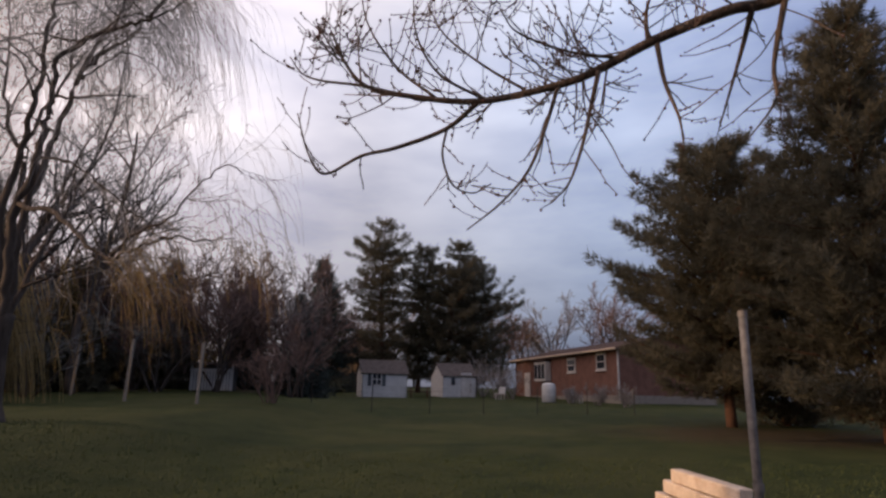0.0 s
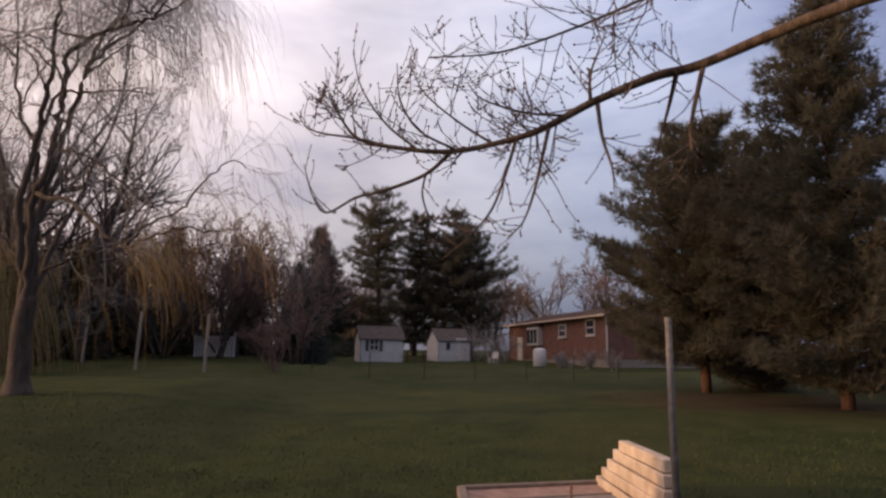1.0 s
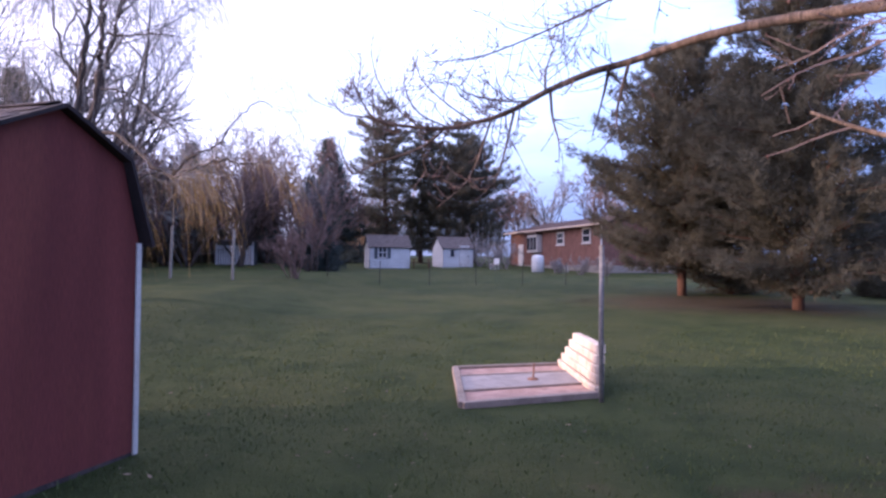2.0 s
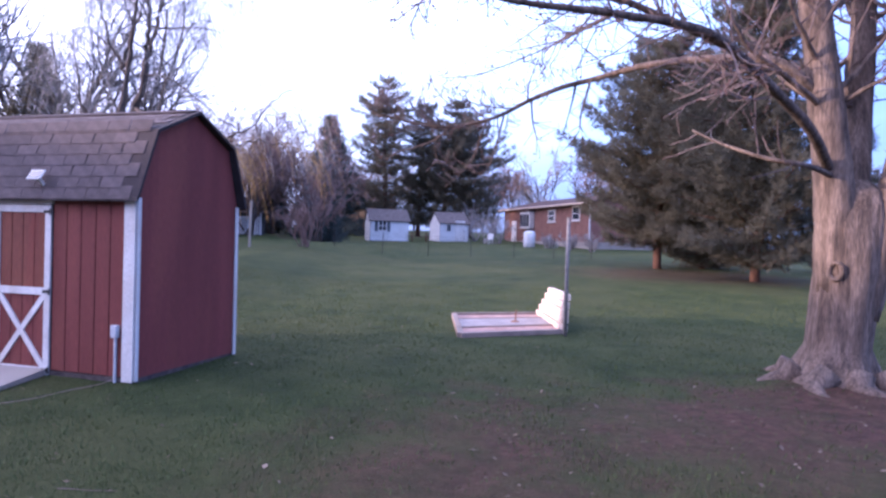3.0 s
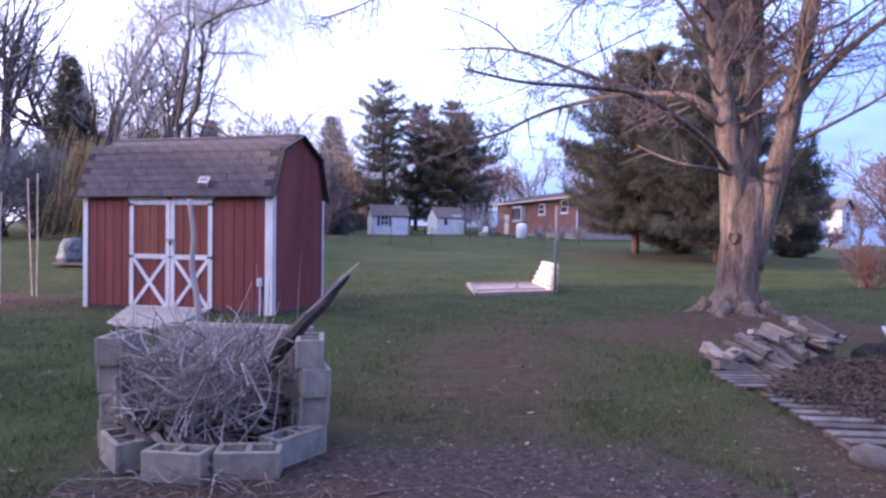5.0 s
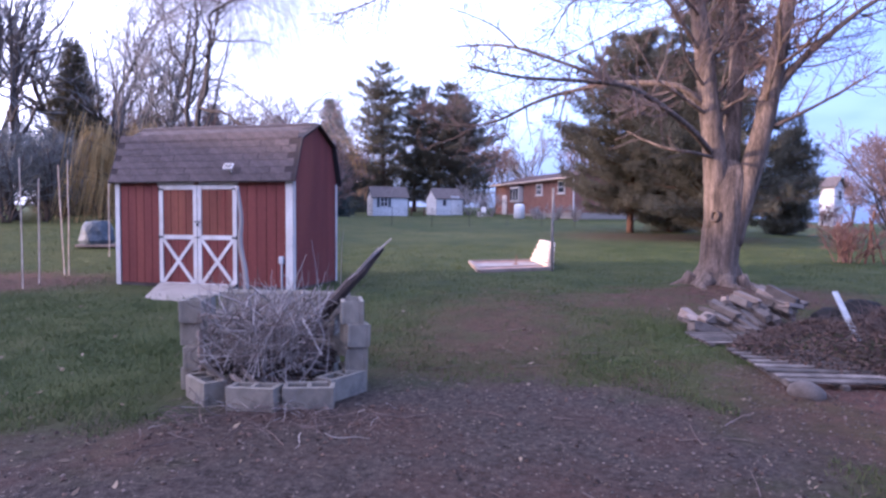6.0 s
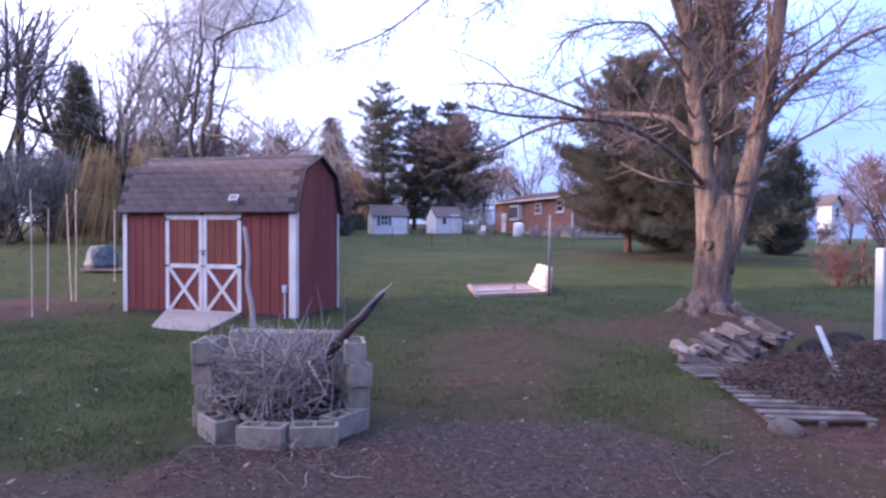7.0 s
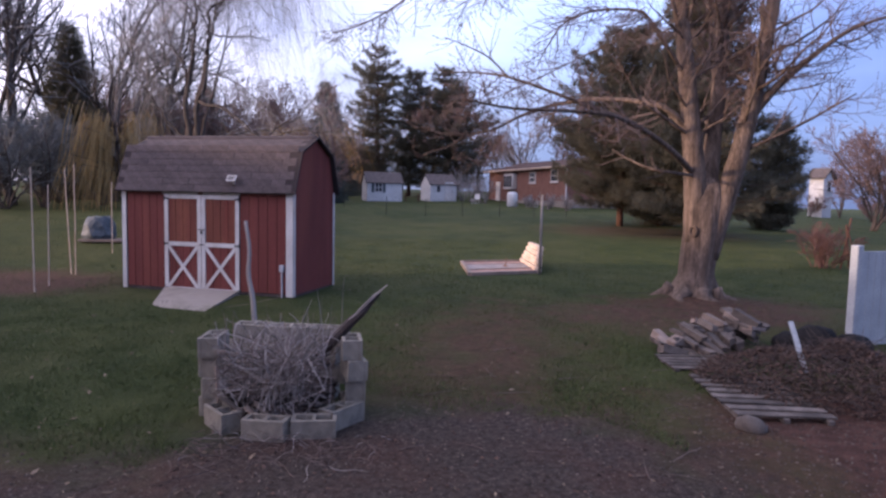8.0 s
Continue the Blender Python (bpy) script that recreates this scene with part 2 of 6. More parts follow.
M_PALLET = mat("old_pallet_wood", (0.050, 0.042, 0.037), (0.125, 0.105, 0.092), 5, 0.9, 0.35, 70, spot=(0.035, 0.028, 0.024), spot_scale=4, spot_amt=0.7, rand=0.35)
M_GWITHE = leaf_mat("golden_withes", (0.17, 0.105, 0.035), (0.33, 0.22, 0.075))
M_SAND = mat("packed_grey_sand", (0.20, 0.176, 0.168), (0.28, 0.247, 0.236), 5, 0.95, 0.3, 150)
M_CLAY = mat("reddish_clay", (0.24, 0.15, 0.12), (0.36, 0.24, 0.20), 6, 0.95, 0.4, 100)
M_STRAW = leaf_mat("dead_leaves_and_straw", (0.060, 0.040, 0.027), (0.21, 0.16, 0.11))
M_GRASS = leaf_mat("spring_grass", (0.028, 0.044, 0.010), (0.090, 0.106, 0.034))
M_STONE = leaf_mat("gravel_bits", (0.016, 0.012, 0.010), (0.145, 0.112, 0.094))


def glass_mat():
    m = bpy.data.materials.new("window_glass")
    m.use_nodes = True
    b = m.node_tree.nodes["Principled BSDF"]
    b.inputs["Base Color"].default_value = (0.03, 0.035, 0.045, 1)
    b.inputs["Roughness"].default_value = 0.05
    b.inputs["Specular IOR Level"].default_value = 0.8
    return m


M_GLASS = glass_mat()


# ---- builders ----
def softplus(v, s=2.0):
    return s * math.log1p(math.exp(min(v / s, 50.0)))


def smooth(v):
    v = min(max(v, 0.0), 1.0)
    return v * v * (3 - 2 * v)


def ground_z(x, y):
    """Height of the lawn: nearly level by the shed, rising gently to the far gardens and to a bank by the willow."""
    z = -0.02 * softplus(-y) + 0.04 * softplus(min(y, 90) - 6)
    z += 0.55 * smooth((-x - 1.5) / 5.5) * smooth((y - 3) / 8) * (1 - 0.9 * smooth((y - 28 - 12 * smooth((-x - 9) / 5)) / 14))
    z -= 0.055 * softplus(min(x, 60) - 16, 3.0) * smooth((y - 8) / 20)
    z += 0.16 * math.exp(-((x - 7.5) ** 2 + (y - 2.6) ** 2) / 0.9)
    z += 0.015 * noise.noise((x * 0.7, y * 0.7, 3.0)) + 0.01 * noise.noise((x * 2.3, y * 2.3, 1.0))
    return z


def thing(name, label, category, m=None, group="", kind=""):
    ob = new(name)
    ob.empty_display_size = 0.2
    if m is not None:
        ob.matrix_basis = m
    return tagged(ob, label, category, group, kind)


def part(name, bm, material, parent, label="", smooth_faces=False):
    """Links a bmesh as one mesh object under a thing or a part."""
    me = bpy.data.meshes.new(name)
    if smooth_faces:
        for f in bm.faces:
            f.smooth = True
    bm.to_mesh(me)
    bm.free()
    me.materials.append(material)
    ob = new(name, me)
    ob.parent = parent
    if label:
        ob["label"] = label
    return ob


def share(name, me, parent, m):
    """A further piece on mesh data that alike pieces share."""
    ob = new(name, me)
    ob.parent = parent
    ob.matrix_basis = m
    return ob


def box(size, centre=(0, 0, 0), m=None, bevel=0.0, bm=None):
    bm = bm or bmesh.new()
    t = Matrix.Translation(centre) @ Matrix.Diagonal((*size, 1))
    if m is not None:
        t = m @ t
    vs = bmesh.ops.create_cube(bm, size=1.0, matrix=t)["verts"]
    if bevel:
        es = list({e for v in vs for e in v.link_edges})
        bmesh.ops.bevel(bm, geom=es, offset=bevel, segments=1, affect="EDGES")
    return bm


def beam(a, b, w, d, bm=None, bevel=0.0, up=(0, 0, 1)):
    """A timber from a to b, w across and d deep."""
    a, b = Vector(a), Vector(b)
    z = (b - a).normalized()
    x = Vector(up).cross(z)
    x = x.normalized() if x.length > 1e-4 else Vector((1, 0, 0))
    y = z.cross(x)
    m = Matrix((x, y, z)).transposed().to_4x4()
    m.translation = (a + b) / 2
    return box((w, d, (b - a).length), m=m, bevel=bevel, bm=bm)


def prism(poly, y0, y1, bm=None):
    """A polygon in x and z, drawn out from y0 to y1."""
    bm = bm or bmesh.new()
    a = [bm.verts.new((x, y0, z)) for x, z in poly]
    b = [bm.verts.new((x, y1, z)) for x, z in poly]
    n = len(poly)
    bm.faces.new(a), bm.faces.new(b[::-1])
    for i in range(n):
        bm.faces.new((a[i], b[i], b[(i + 1) % n], a[(i + 1) % n]))
    bmesh.ops.recalc_face_normals(bm, faces=bm.faces[:])
    return bm


LOOSE = ("withe_curtain", "golden_curtain", "twig_spray", "bud_spray", "crown", "branchwood", "branchlet_spray")    # too fine to pick apart


class Soup:
    """Vertices and faces gathered for one large mesh."""

    def __init__(self):
        self.v, self.f = [], []

    def tube(self, pts, radii, sides=5):
        base = len(self.v)
        n = len(pts)
        ref = Vector((0.31, 0.17, 0.93))
        for i, p in enumerate(pts):
            d = (pts[min(i + 1, n - 1)] - pts[max(i - 1, 0)])
            d = d.normalized() if d.length > 1e-9 else Vector((0, 0, 1))
            u = d.cross(ref)
            if u.length < 1e-3:
                u = d.cross(Vector((1, 0, 0)))
            u.normalize()
            w = d.cross(u)
            for k in range(sides):
                a = 2 * math.pi * k / sides
                self.v.append(p + (u * math.cos(a) + w * math.sin(a)) * radii[i])
        for i in range(n - 1):
            for k in range(sides):
                a, b = base + i * sides + k, base + i * sides + (k + 1) % sides
                self.f.append((a, b, b + sides, a + sides))
        self.f.append(tuple(base + k for k in range(sides))[::-1])
        self.f.append(tuple(base + (n - 1) * sides + k for k in range(sides)))

    def tri(self, a, b, c):
        i = len(self.v)
        self.v += [a, b, c]
        self.f.append((i, i + 1, i + 2))

    def quad(self, a, b, c, d):
        i = len(self.v)
        self.v += [a, b, c, d]
        self.f.append((i, i + 1, i + 2, i + 3))

    def lump(self, p, r, squash=1.0):
        """A small octahedron, for buds, pebbles and clods."""
        i = len(self.v)
        for d in ((1, 0, 0), (-1, 0, 0), (0, 1, 0), (0, -1, 0), (0, 0, squash), (0, 0, -squash)):
            self.v.append(p + Vector(d) * r * random.uniform(0.75, 1.2))
        for a, b, c in ((0, 2, 4), (2, 1, 4), (1, 3, 4), (3, 0, 4), (2, 0, 5), (1, 2, 5), (3, 1, 5), (0, 3, 5)):
            self.f.append((i + a, i + b, i + c))

    def mesh(self, name, material, parent=None, label="", shade=False):
        me = bpy.data.meshes.new(name)
        me.from_pydata([tuple(v) for v in self.v], [], self.f)
        if shade:
            me.polygons.foreach_set("use_smooth", [True] * len(me.polygons))
        me.materials.append(material)
        me.update()
        ob = new(name, me)
        ob.parent = parent
        if label:
            ob["label"] = label
        if name in LOOSE:
            ob["kind"] = "stuff"
        return ob


def rvec():
    while True:
        v = Vector((random.uniform(-1, 1), random.uniform(-1, 1), random.uniform(-1, 1)))
        if 0.05 < v.length < 1:
            return v.normalized()


def spline(pts, n=6):
    """Catmull-Rom points through pts."""
    p = [Vector(q) for q in pts]
    p = [p[0] * 2 - p[1]] + p + [p[-1] * 2 - p[-2]]
    out = []
    for i in range(1, len(p) - 2):
        for k in range(n):
            t = k / n
            a, b, c, d = p[i - 1], p[i], p[i + 1], p[i + 2]
            out.append(0.5 * ((2 * b) + (c - a) * t + (2 * a - 5 * b + 4 * c - d) * t * t + (3 * b - a - 3 * c + d) * t ** 3))
    out.append(p[-2])
    return out


def shoot(start, direction, length, steps, wander=0.25, lift=0.0):
    """A wandering shoot; lift bends it up (or, below zero, down)."""
    d = Vector(direction).normalized()
    p = Vector(start)
    out = [p.copy()]
    for _ in range(steps):
        d = (d + rvec() * wander + Vector((0, 0, lift))).normalized()
        p = p + d * (length / steps)
        out.append(p.copy())
    return out


def taper(n, r0, r1):
    return [r0 + (r1 - r0) * i / (n - 1) for i in range(n)]


# ---- ground ----
def build_ground():
    xs = sorted(set([-400, -250, -160, -110, -80, -60, -50, -42, -35] + list(np.arange(-30, -10, 1.5)) + list(np.arange(-10, 14, 0.3)) + list(np.arange(14, 32, 1.5)) + [36, 44, 55, 70, 95, 140, 220, 400]))
    ys = sorted(set([-120, -60, -35, -24, -18] + list(np.arange(-15, 12, 0.3)) + list(np.arange(12, 40, 1.2)) + list(np.arange(42, 100, 4)) + [110, 140, 200, 320, 600]))
    vs, fs = [], []
    for y in ys:
        for x in xs:
            vs.append((x, y, ground_z(x, y)))
    nx = len(xs)
    for j in range(len(ys) - 1):
        for i in range(nx - 1):
            a = j * nx + i
            fs.append((a, a + 1, a + nx + 1, a + nx))
    me = bpy.data.meshes.new("ground")
    me.from_pydata(vs, [], fs)
    me.polygons.foreach_set("use_smooth", [True] * len(fs))
    ob = new("ground", me)
    tagged(ob, "spring lawn with worn brown patches and a dark gravel strip", "lawn", kind="structure")
    m = bpy.data.materials.new("lawn_and_gravel")
    m.use_nodes = True
    n, l = m.node_tree.nodes, m.node_tree.links
    b = n["Principled BSDF"]
    b.inputs["Roughness"].default_value = 0.95
    b.inputs["Specular IOR Level"].default_value = 0.15
    co = n.new("ShaderNodeTexCoord")

    def tex(s, d=5.0, rough=0.6):
        t = n.new("ShaderNodeTexNoise")
        t.inputs["Scale"].default_value, t.inputs["Detail"].default_value, t.inputs["Roughness"].default_value = s, d, rough
        l.new(co.outputs["Object"], t.inputs["Vector"])
        return t.outputs["Fac"]

    def ramp(v, p0, p1, c0, c1):
        r = n.new("ShaderNodeValToRGB")
        r.color_ramp.elements[0].position, r.color_ramp.elements[0].color = p0, (*c0, 1)
        r.color_ramp.elements[1].position, r.color_ramp.elements[1].color = p1, (*c1, 1)
        l.new(v, r.inputs[0])
        return r.outputs[0]

    def math_node(op, a, c):
        q = n.new("ShaderNodeMath")
        q.operation = op
        for i, v in enumerate((a, c)):
            if isinstance(v, (int, float)):
                q.inputs[i].default_value = v
            else:
                l.new(v, q.inputs[i])
        return q.outputs[0]

    def mix(f, a, c):
        q = n.new("ShaderNodeMixRGB")
        l.new(f, q.inputs[0])
        l.new(a, q.inputs[1])
        l.new(c, q.inputs[2])
        return q.outputs[0]

    sep = n.new("ShaderNodeSeparateXYZ")
    l.new(co.outputs["Object"], sep.inputs[0])
    X, Y = sep.outputs[0], sep.outputs[1]

    def patch(cx, cy, rx, ry, edge=0.35, wob=1.0, scale=1.3):
        """1 inside an uneven oval of bare soil, 0 outside."""
        dx = math_node("DIVIDE", math_node("SUBTRACT", X, cx), rx)
        dy = math_node("DIVIDE", math_node("SUBTRACT", Y, cy), ry)
        r2 = math_node("SQRT", math_node("ADD", math_node("MULTIPLY", dx, dx), math_node("MULTIPLY", dy, dy)), 0)
        r2 = math_node("ADD", r2, math_node("MULTIPLY", math_node("SUBTRACT", tex(scale), 0.5), wob))
        q = n.new("ShaderNodeMapRange")
        q.inputs[1].default_value, q.inputs[2].default_value = 1 + edge, 1 - edge
        l.new(r2, q.inputs[0])
        return q.outputs[0]

    grass = ramp(tex(1.1), 0.30, 0.70, (0.022, 0.034, 0.008), (0.052, 0.064, 0.018))
    grass = mix(ramp(tex(0.28), 0.42, 0.62, (0, 0, 0), (0.55, 0.55, 0.55)), grass, ramp(tex(9.0), 0.3, 0.7, (0.053, 0.057, 0.017), (0.082, 0.082, 0.029)))
    soil = ramp(tex(7.0, 8.0, 0.7), 0.30, 0.70, (0.042, 0.021, 0.016), (0.118, 0.060, 0.046))
    gravel = ramp(tex(17.0, 8.0, 0.78), 0.36, 0.68, (0.018, 0.0135, 0.0122), (0.110, 0.086, 0.075))
    gravel = mix(ramp(tex(0.9), 0.42, 0.66, (0, 0, 0), (0.6, 0.6, 0.6)), gravel, soil)
    cover = [
        (patch(3.2, -2.2, 1.1, 2.4, 0.8, 3.2, 1.3), soil, 0.72),
        (patch(5.8, 0.3, 1.9, 1.2, 0.8, 3.0, 1.3), soil, 0.7),
        (patch(7.8, 1.4, 2.0, 1.4, 0.5, 2.0), soil, 0.8),
        (patch(8.5, -5.5, 3.6, 2.3, 0.3, 1.0), soil, 0.95),
        (patch(-7.4, 1.8, 2.6, 1.9, 0.3, 1.0), soil, 0.85),
        (patch(11.0, 21.0, 4.5, 3.0, 0.4, 1.0), soil, 0.5),
        (patch(2.9, -6.3, 2.3, 1.6, 0.22, 0.8), gravel, 0.95),
        (patch(-1.6, -8.9, 5.2, 2.7, 0.18, 0.7), gravel, 0.95),
        (patch(4.5, -11.5, 9.0, 4.2, 0.18, 0.7), gravel, 0.95),
    ]
    col = grass
    for f, c, amount in cover:
        col = mix(math_node("MULTIPLY", f, amount), col, c)
    grain = tex(70.0, 4.0, 0.7)
    q = n.new("ShaderNodeMapRange")
    q.inputs[1].default_value, q.inputs[2].default_value = 0.25, 0.75
    q.inputs[3].default_value, q.inputs[4].default_value = 0.6, 1.4
    l.new(grain, q.inputs[0])
    sc = n.new("ShaderNodeVectorMath")
    sc.operation = "SCALE"
    l.new(col, sc.inputs[0]), l.new(q.outputs[0], sc.inputs["Scale"])
    l.new(sc.outputs[0], b.inputs["Base Color"])
    bp = n.new("ShaderNodeBump")
    bp.inputs["Strength"].default_value, bp.inputs["Distance"].default_value = 0.9, 0.05
    l.new(math_node("ADD", grain, math_node("MULTIPLY", tex(11.0, 6.0, 0.7), 0.5)), bp.inputs["Height"])
    l.new(bp.outputs[0], b.inputs["Normal"])
    me.materials.append(m)
    return ob


build_ground()

# plain walls added out of view, south and west, to shade the near yard
for nm, sz, at in (("wall_south", (36, 0.3, 5.6), (-7, -15.5, 2.3)), ("wall_west", (0.3, 13.0, 6.7), (-24.2, -9.7, 2.85))):
    hw = part(nm, box(sz), M_TANSIDE, None)
    hw.matrix_basis = pose(*at)
    tagged(hw, "plain tan wall added out of view to shade the yard", "wall", kind="structure")


# ---- shed ----
SW, SD, SH, SA = 3.90, 1.92, 2.11, 3.23          # width, depth, eave height, ridge height
DL, DR, DB, DT = -2.88, -1.17, 0.0, 2.05        # the double door


def build_shed():
    shed = thing("garden_shed", "dark red gambrel-roofed wooden shed with white trim on the lawn", "shed", pose(-0.56, 1.07, -0.02, 0, 0, -9.85))
    by, bz = 0.24, 2.87                            # the break in the roof's slope
    # walls: front in boards, gables as one sheet each
    gable = [(0.03, 0.06), (SD - 0.03, 0.06), (SD - 0.03, SH), (SD - by, bz - 0.04), (SD / 2, SA - 0.05), (by, bz - 0.04), (0.03, SH)]
    turn = Matrix(((0, 1, 0, 0), (1, 0, 0, 0), (0, 0, 1, 0), (0, 0, 0, 1)))
    for x0, x1 in ((-0.03, 0.0), (-SW, -SW + 0.03)):
        bm = prism(gable, x0, x1)
        bmesh.ops.transform(bm, matrix=turn, verts=bm.verts[:])
        bmesh.ops.recalc_face_normals(bm, faces=bm.faces[:])
        part("gable_wall", bm, M_RED, shed)
    part("back_wall", box((SW - 0.06, 0.03, SH - 0.06), (-SW / 2, SD - 0.02, SH / 2 + 0.03)), M_RED, shed)
    part("front_sheathing", box((SW - 0.08, 0.02, SH - 0.08), (-SW / 2, 0.045, SH / 2 + 0.03)), M_CHAR, shed)
    board = None
    w = 0.192
    for a, c in ((-SW + 0.11, DL - 0.005), (DR + 0.005, -0.15)):
        count = max(1, round((c - a) / w))
        step = (c - a) / count
        for i in range(count):
            bm = box((step - 0.010, 0.02, SH - 0.07), (a + (i + 0.5) * step, 0.020, SH / 2 + 0.035), bevel=0.003)
            part("siding_board", bm, M_RED, shed)
    # floor rim and skids
    part("floor_rim", box((SW, SD, 0.06), (-SW / 2, SD / 2, 0.03)), M_CHAR, shed)
    for y in (0.25, SD - 0.25):
        part("skid", box((SW, 0.09, 0.08), (-SW / 2, y, -0.035)), M_BOARD, shed)
    # white corner trim
    for x, wd in ((-0.075, 0.15), (-SW + 0.05, 0.10)):
        part("corner_trim", box((wd, 0.022, SH - 0.02), (x, -0.003, SH / 2 + 0.01), bevel=0.003), M_WHITE, shed)
    part("corner_trim", box((0.02, 0.06, SH - 0.06), (0.011, SD - 0.03, SH / 2), bevel=0.003), M_WHITE, shed)
    part("corner_trim", box((0.02, 0.05, SH - 0.06), (0.011, 0.034, SH / 2), bevel=0.003), M_WHITE, shed)
    # double door
    mid = (DL + DR) / 2
    part("door_head", box((DR - DL + 0.06, 0.03, 0.07), (mid, -0.012, DT - 0.02), bevel=0.004), M_WHITE, shed)
    part("door_stop", box((0.10, 0.02, 0.07), (mid, -0.037, DT - 0.02), bevel=0.003), M_RUST, shed)
    for s, a, c in ((-1, DL, mid - 0.006), (1, mid + 0.006, DR)):
        leaf = part("door", box((c - a - 0.02, 0.018, DT - DB - 0.10), ((a + c) / 2, 0.024, (DB + DT) / 2 - 0.02)), M_CHAR, shed, "double shed door leaf with white frame and cross brace")
        zt, zb, zm = DT - 0.065, DB + 0.01, 0.98
        fw = 0.085
        for nm, sz, ce in (("stile", (fw, 0.022, zt - zb), (a + fw / 2, -0.006, (zt + zb) / 2)), ("stile", (fw, 0.022, zt - zb), (c - fw / 2, -0.006, (zt + zb) / 2)),
                           ("rail", (c - a - 2 * fw, 0.022, fw), ((a + c) / 2, -0.005, zt - fw / 2)), ("rail", (c - a - 2 * fw, 0.022, fw), ((a + c) / 2, -0.005, zm)),
                           ("rail", (c - a - 2 * fw, 0.022, fw), ((a + c) / 2, -0.005, zb + fw / 2))):
            part(nm, box(sz, ce, bevel=0.003), M_WHITE, leaf)
        x0, x1, z0, z1 = a + fw, c - fw, zb + fw, zm - fw / 2
        part("cross_brace", beam((x0, -0.004, z0), (x1, -0.004, z1), 0.065, 0.018, up=(0, 1, 0)), M_WHITE, leaf)
        part("cross_brace", beam((x0, -0.007, z1), (x1, -0.007, z0), 0.065, 0.018, up=(0, 1, 0)), M_WHITE, leaf)
        for i in range(4):
            st = (x1 - x0) / 4
            part("panel_board", box((st - 0.008, 0.016, zt - fw - zm - fw / 2), (x0 + (i + 0.5) * st, 0.010, (zt - fw + zm + fw / 2) / 2), bevel=0.003), M_RED_WORN, leaf, "sun-bleached orange-red door board")
            part("panel_board", box((st - 0.008, 0.016, z1 - z0), (x0 + (i + 0.5) * st, 0.010, (z1 + z0) / 2), bevel=0.003), M_RED, leaf)
        hx = a + 0.045 if s < 0 else c - 0.045
        for z in (zt - 0.08, zm, zb + 0.06):
            hinge = part("hinge", box((0.11, 0.008, 0.035), (hx, -0.021, z), bevel=0.002), M_BLACK, leaf)
            part("hinge_pin", box((0.02, 0.016, 0.075), (a + 0.004 if s < 0 else c - 0.004, -0.022, z), bevel=0.004), M_BLACK, hinge)
    part("latch", box((0.13, 0.02, 0.035), (mid + 0.01, -0.030, 1.28), bevel=0.004), M_METAL, shed)
    part("padlock", box((0.045, 0.02, 0.06), (mid + 0.02, -0.045, 1.225), bevel=0.006), M_BLACK, shed)
    part("latch", box((0.10, 0.02, 0.03), (mid + 0.01, -0.030, 0.98), bevel=0.004), M_METAL, shed)
    # roof deck
    oh, th = 0.09, 0.035
    prof = [(-0.10, SH - 0.05), (by - 0.03, bz), (SD / 2, SA), (SD - by + 0.03, bz), (SD + 0.10, SH - 0.05)]
    for (y0, z0), (y1, z1) in zip(prof, prof[1:]):
        dirv = Vector((0, y1 - y0, z1 - z0)).normalized()
        nrm = Vector((0, -dirv.z, dirv.y))
        a0, a1 = Vector((0, y0, z0)), Vector((0, y1, z1))
        bm = bmesh.new()
        vs = []
        for x in (-SW - oh, oh):
            for p in (a0, a1, a1 - nrm * th, a0 - nrm * th):
                vs.append(bm.verts.new((x, p.y, p.z)))
        for f in ((0, 1, 2, 3), (7, 6, 5, 4), (0, 4, 5, 1), (1, 5, 6, 2), (2, 6, 7, 3), (3, 7, 4, 0)):
            bm.faces.new([vs[i] for i in f])
        bmesh.ops.recalc_face_normals(bm, faces=bm.faces[:])
        part("roof_deck", bm, M_ROOF_BASE, shed)
    part("eave_strip", box((SW + 2 * oh, 0.02, 0.05), (-SW / 2, -0.095, SH - 0.055)), M_CHAR, shed)
    # shingles on the two front slopes, ridge caps
    me = None
    tab, rise = 0.305, 0.142
    for s in (0, 1):
        (y0, z0), (y1, z1) = prof[s], prof[s + 1]
        d = Vector((0, y1 - y0, z1 - z0))
        rows = math.ceil(d.length / rise)
        u = d.normalized()
        nrm = Vector((0, -u.z, u.y))
        for r in range(rows):
            for k in range(14):
                x = -SW - oh + 0.02 + (k + (0.5 if r % 2 else 0) + random.uniform(-0.03, 0.03)) * tab
                if x + tab > oh + 0.02:
                    continue
                if me is None:
                    bm = bmesh.new()
                    box((tab - 0.008, 0.17, 0.007), (tab / 2, 0.085, 0.0035), bm=bm, bevel=0.002)
                    me = bpy.data.meshes.new("shingle")
                    bm.to_mesh(me)
                    bm.free()
                    me.materials.append(M_SHINGLE)
                p = Vector((x, y0, z0)) + u * (r * rise - 0.015) + nrm * 0.006
                tilt = Matrix((Vector((1, 0, 0)), u, nrm)).transposed().to_4x4()
                share("shingle", me, shed, Matrix.Translation(p) @ tilt @ pose(0, 0, 0, -2.6 + random.uniform(-0.7, 0.5), 0, random.uniform(-0.6, 0.6)))
    for k in range(14):
        bm = box((0.29, 0.13, 0.008), (0, -0.06, 0), m=pose(-SW + 0.05 + k * 0.285, SD / 2, SA + 0.018, 20, 0, 0))
        box((0.29, 0.13, 0.008), (0, 0.06, 0), m=pose(-SW + 0.05 + k * 0.285, SD / 2, SA + 0.018, -20, 0, 0), bm=bm)
        part("ridge_cap", bm, M_SHINGLE, shed)
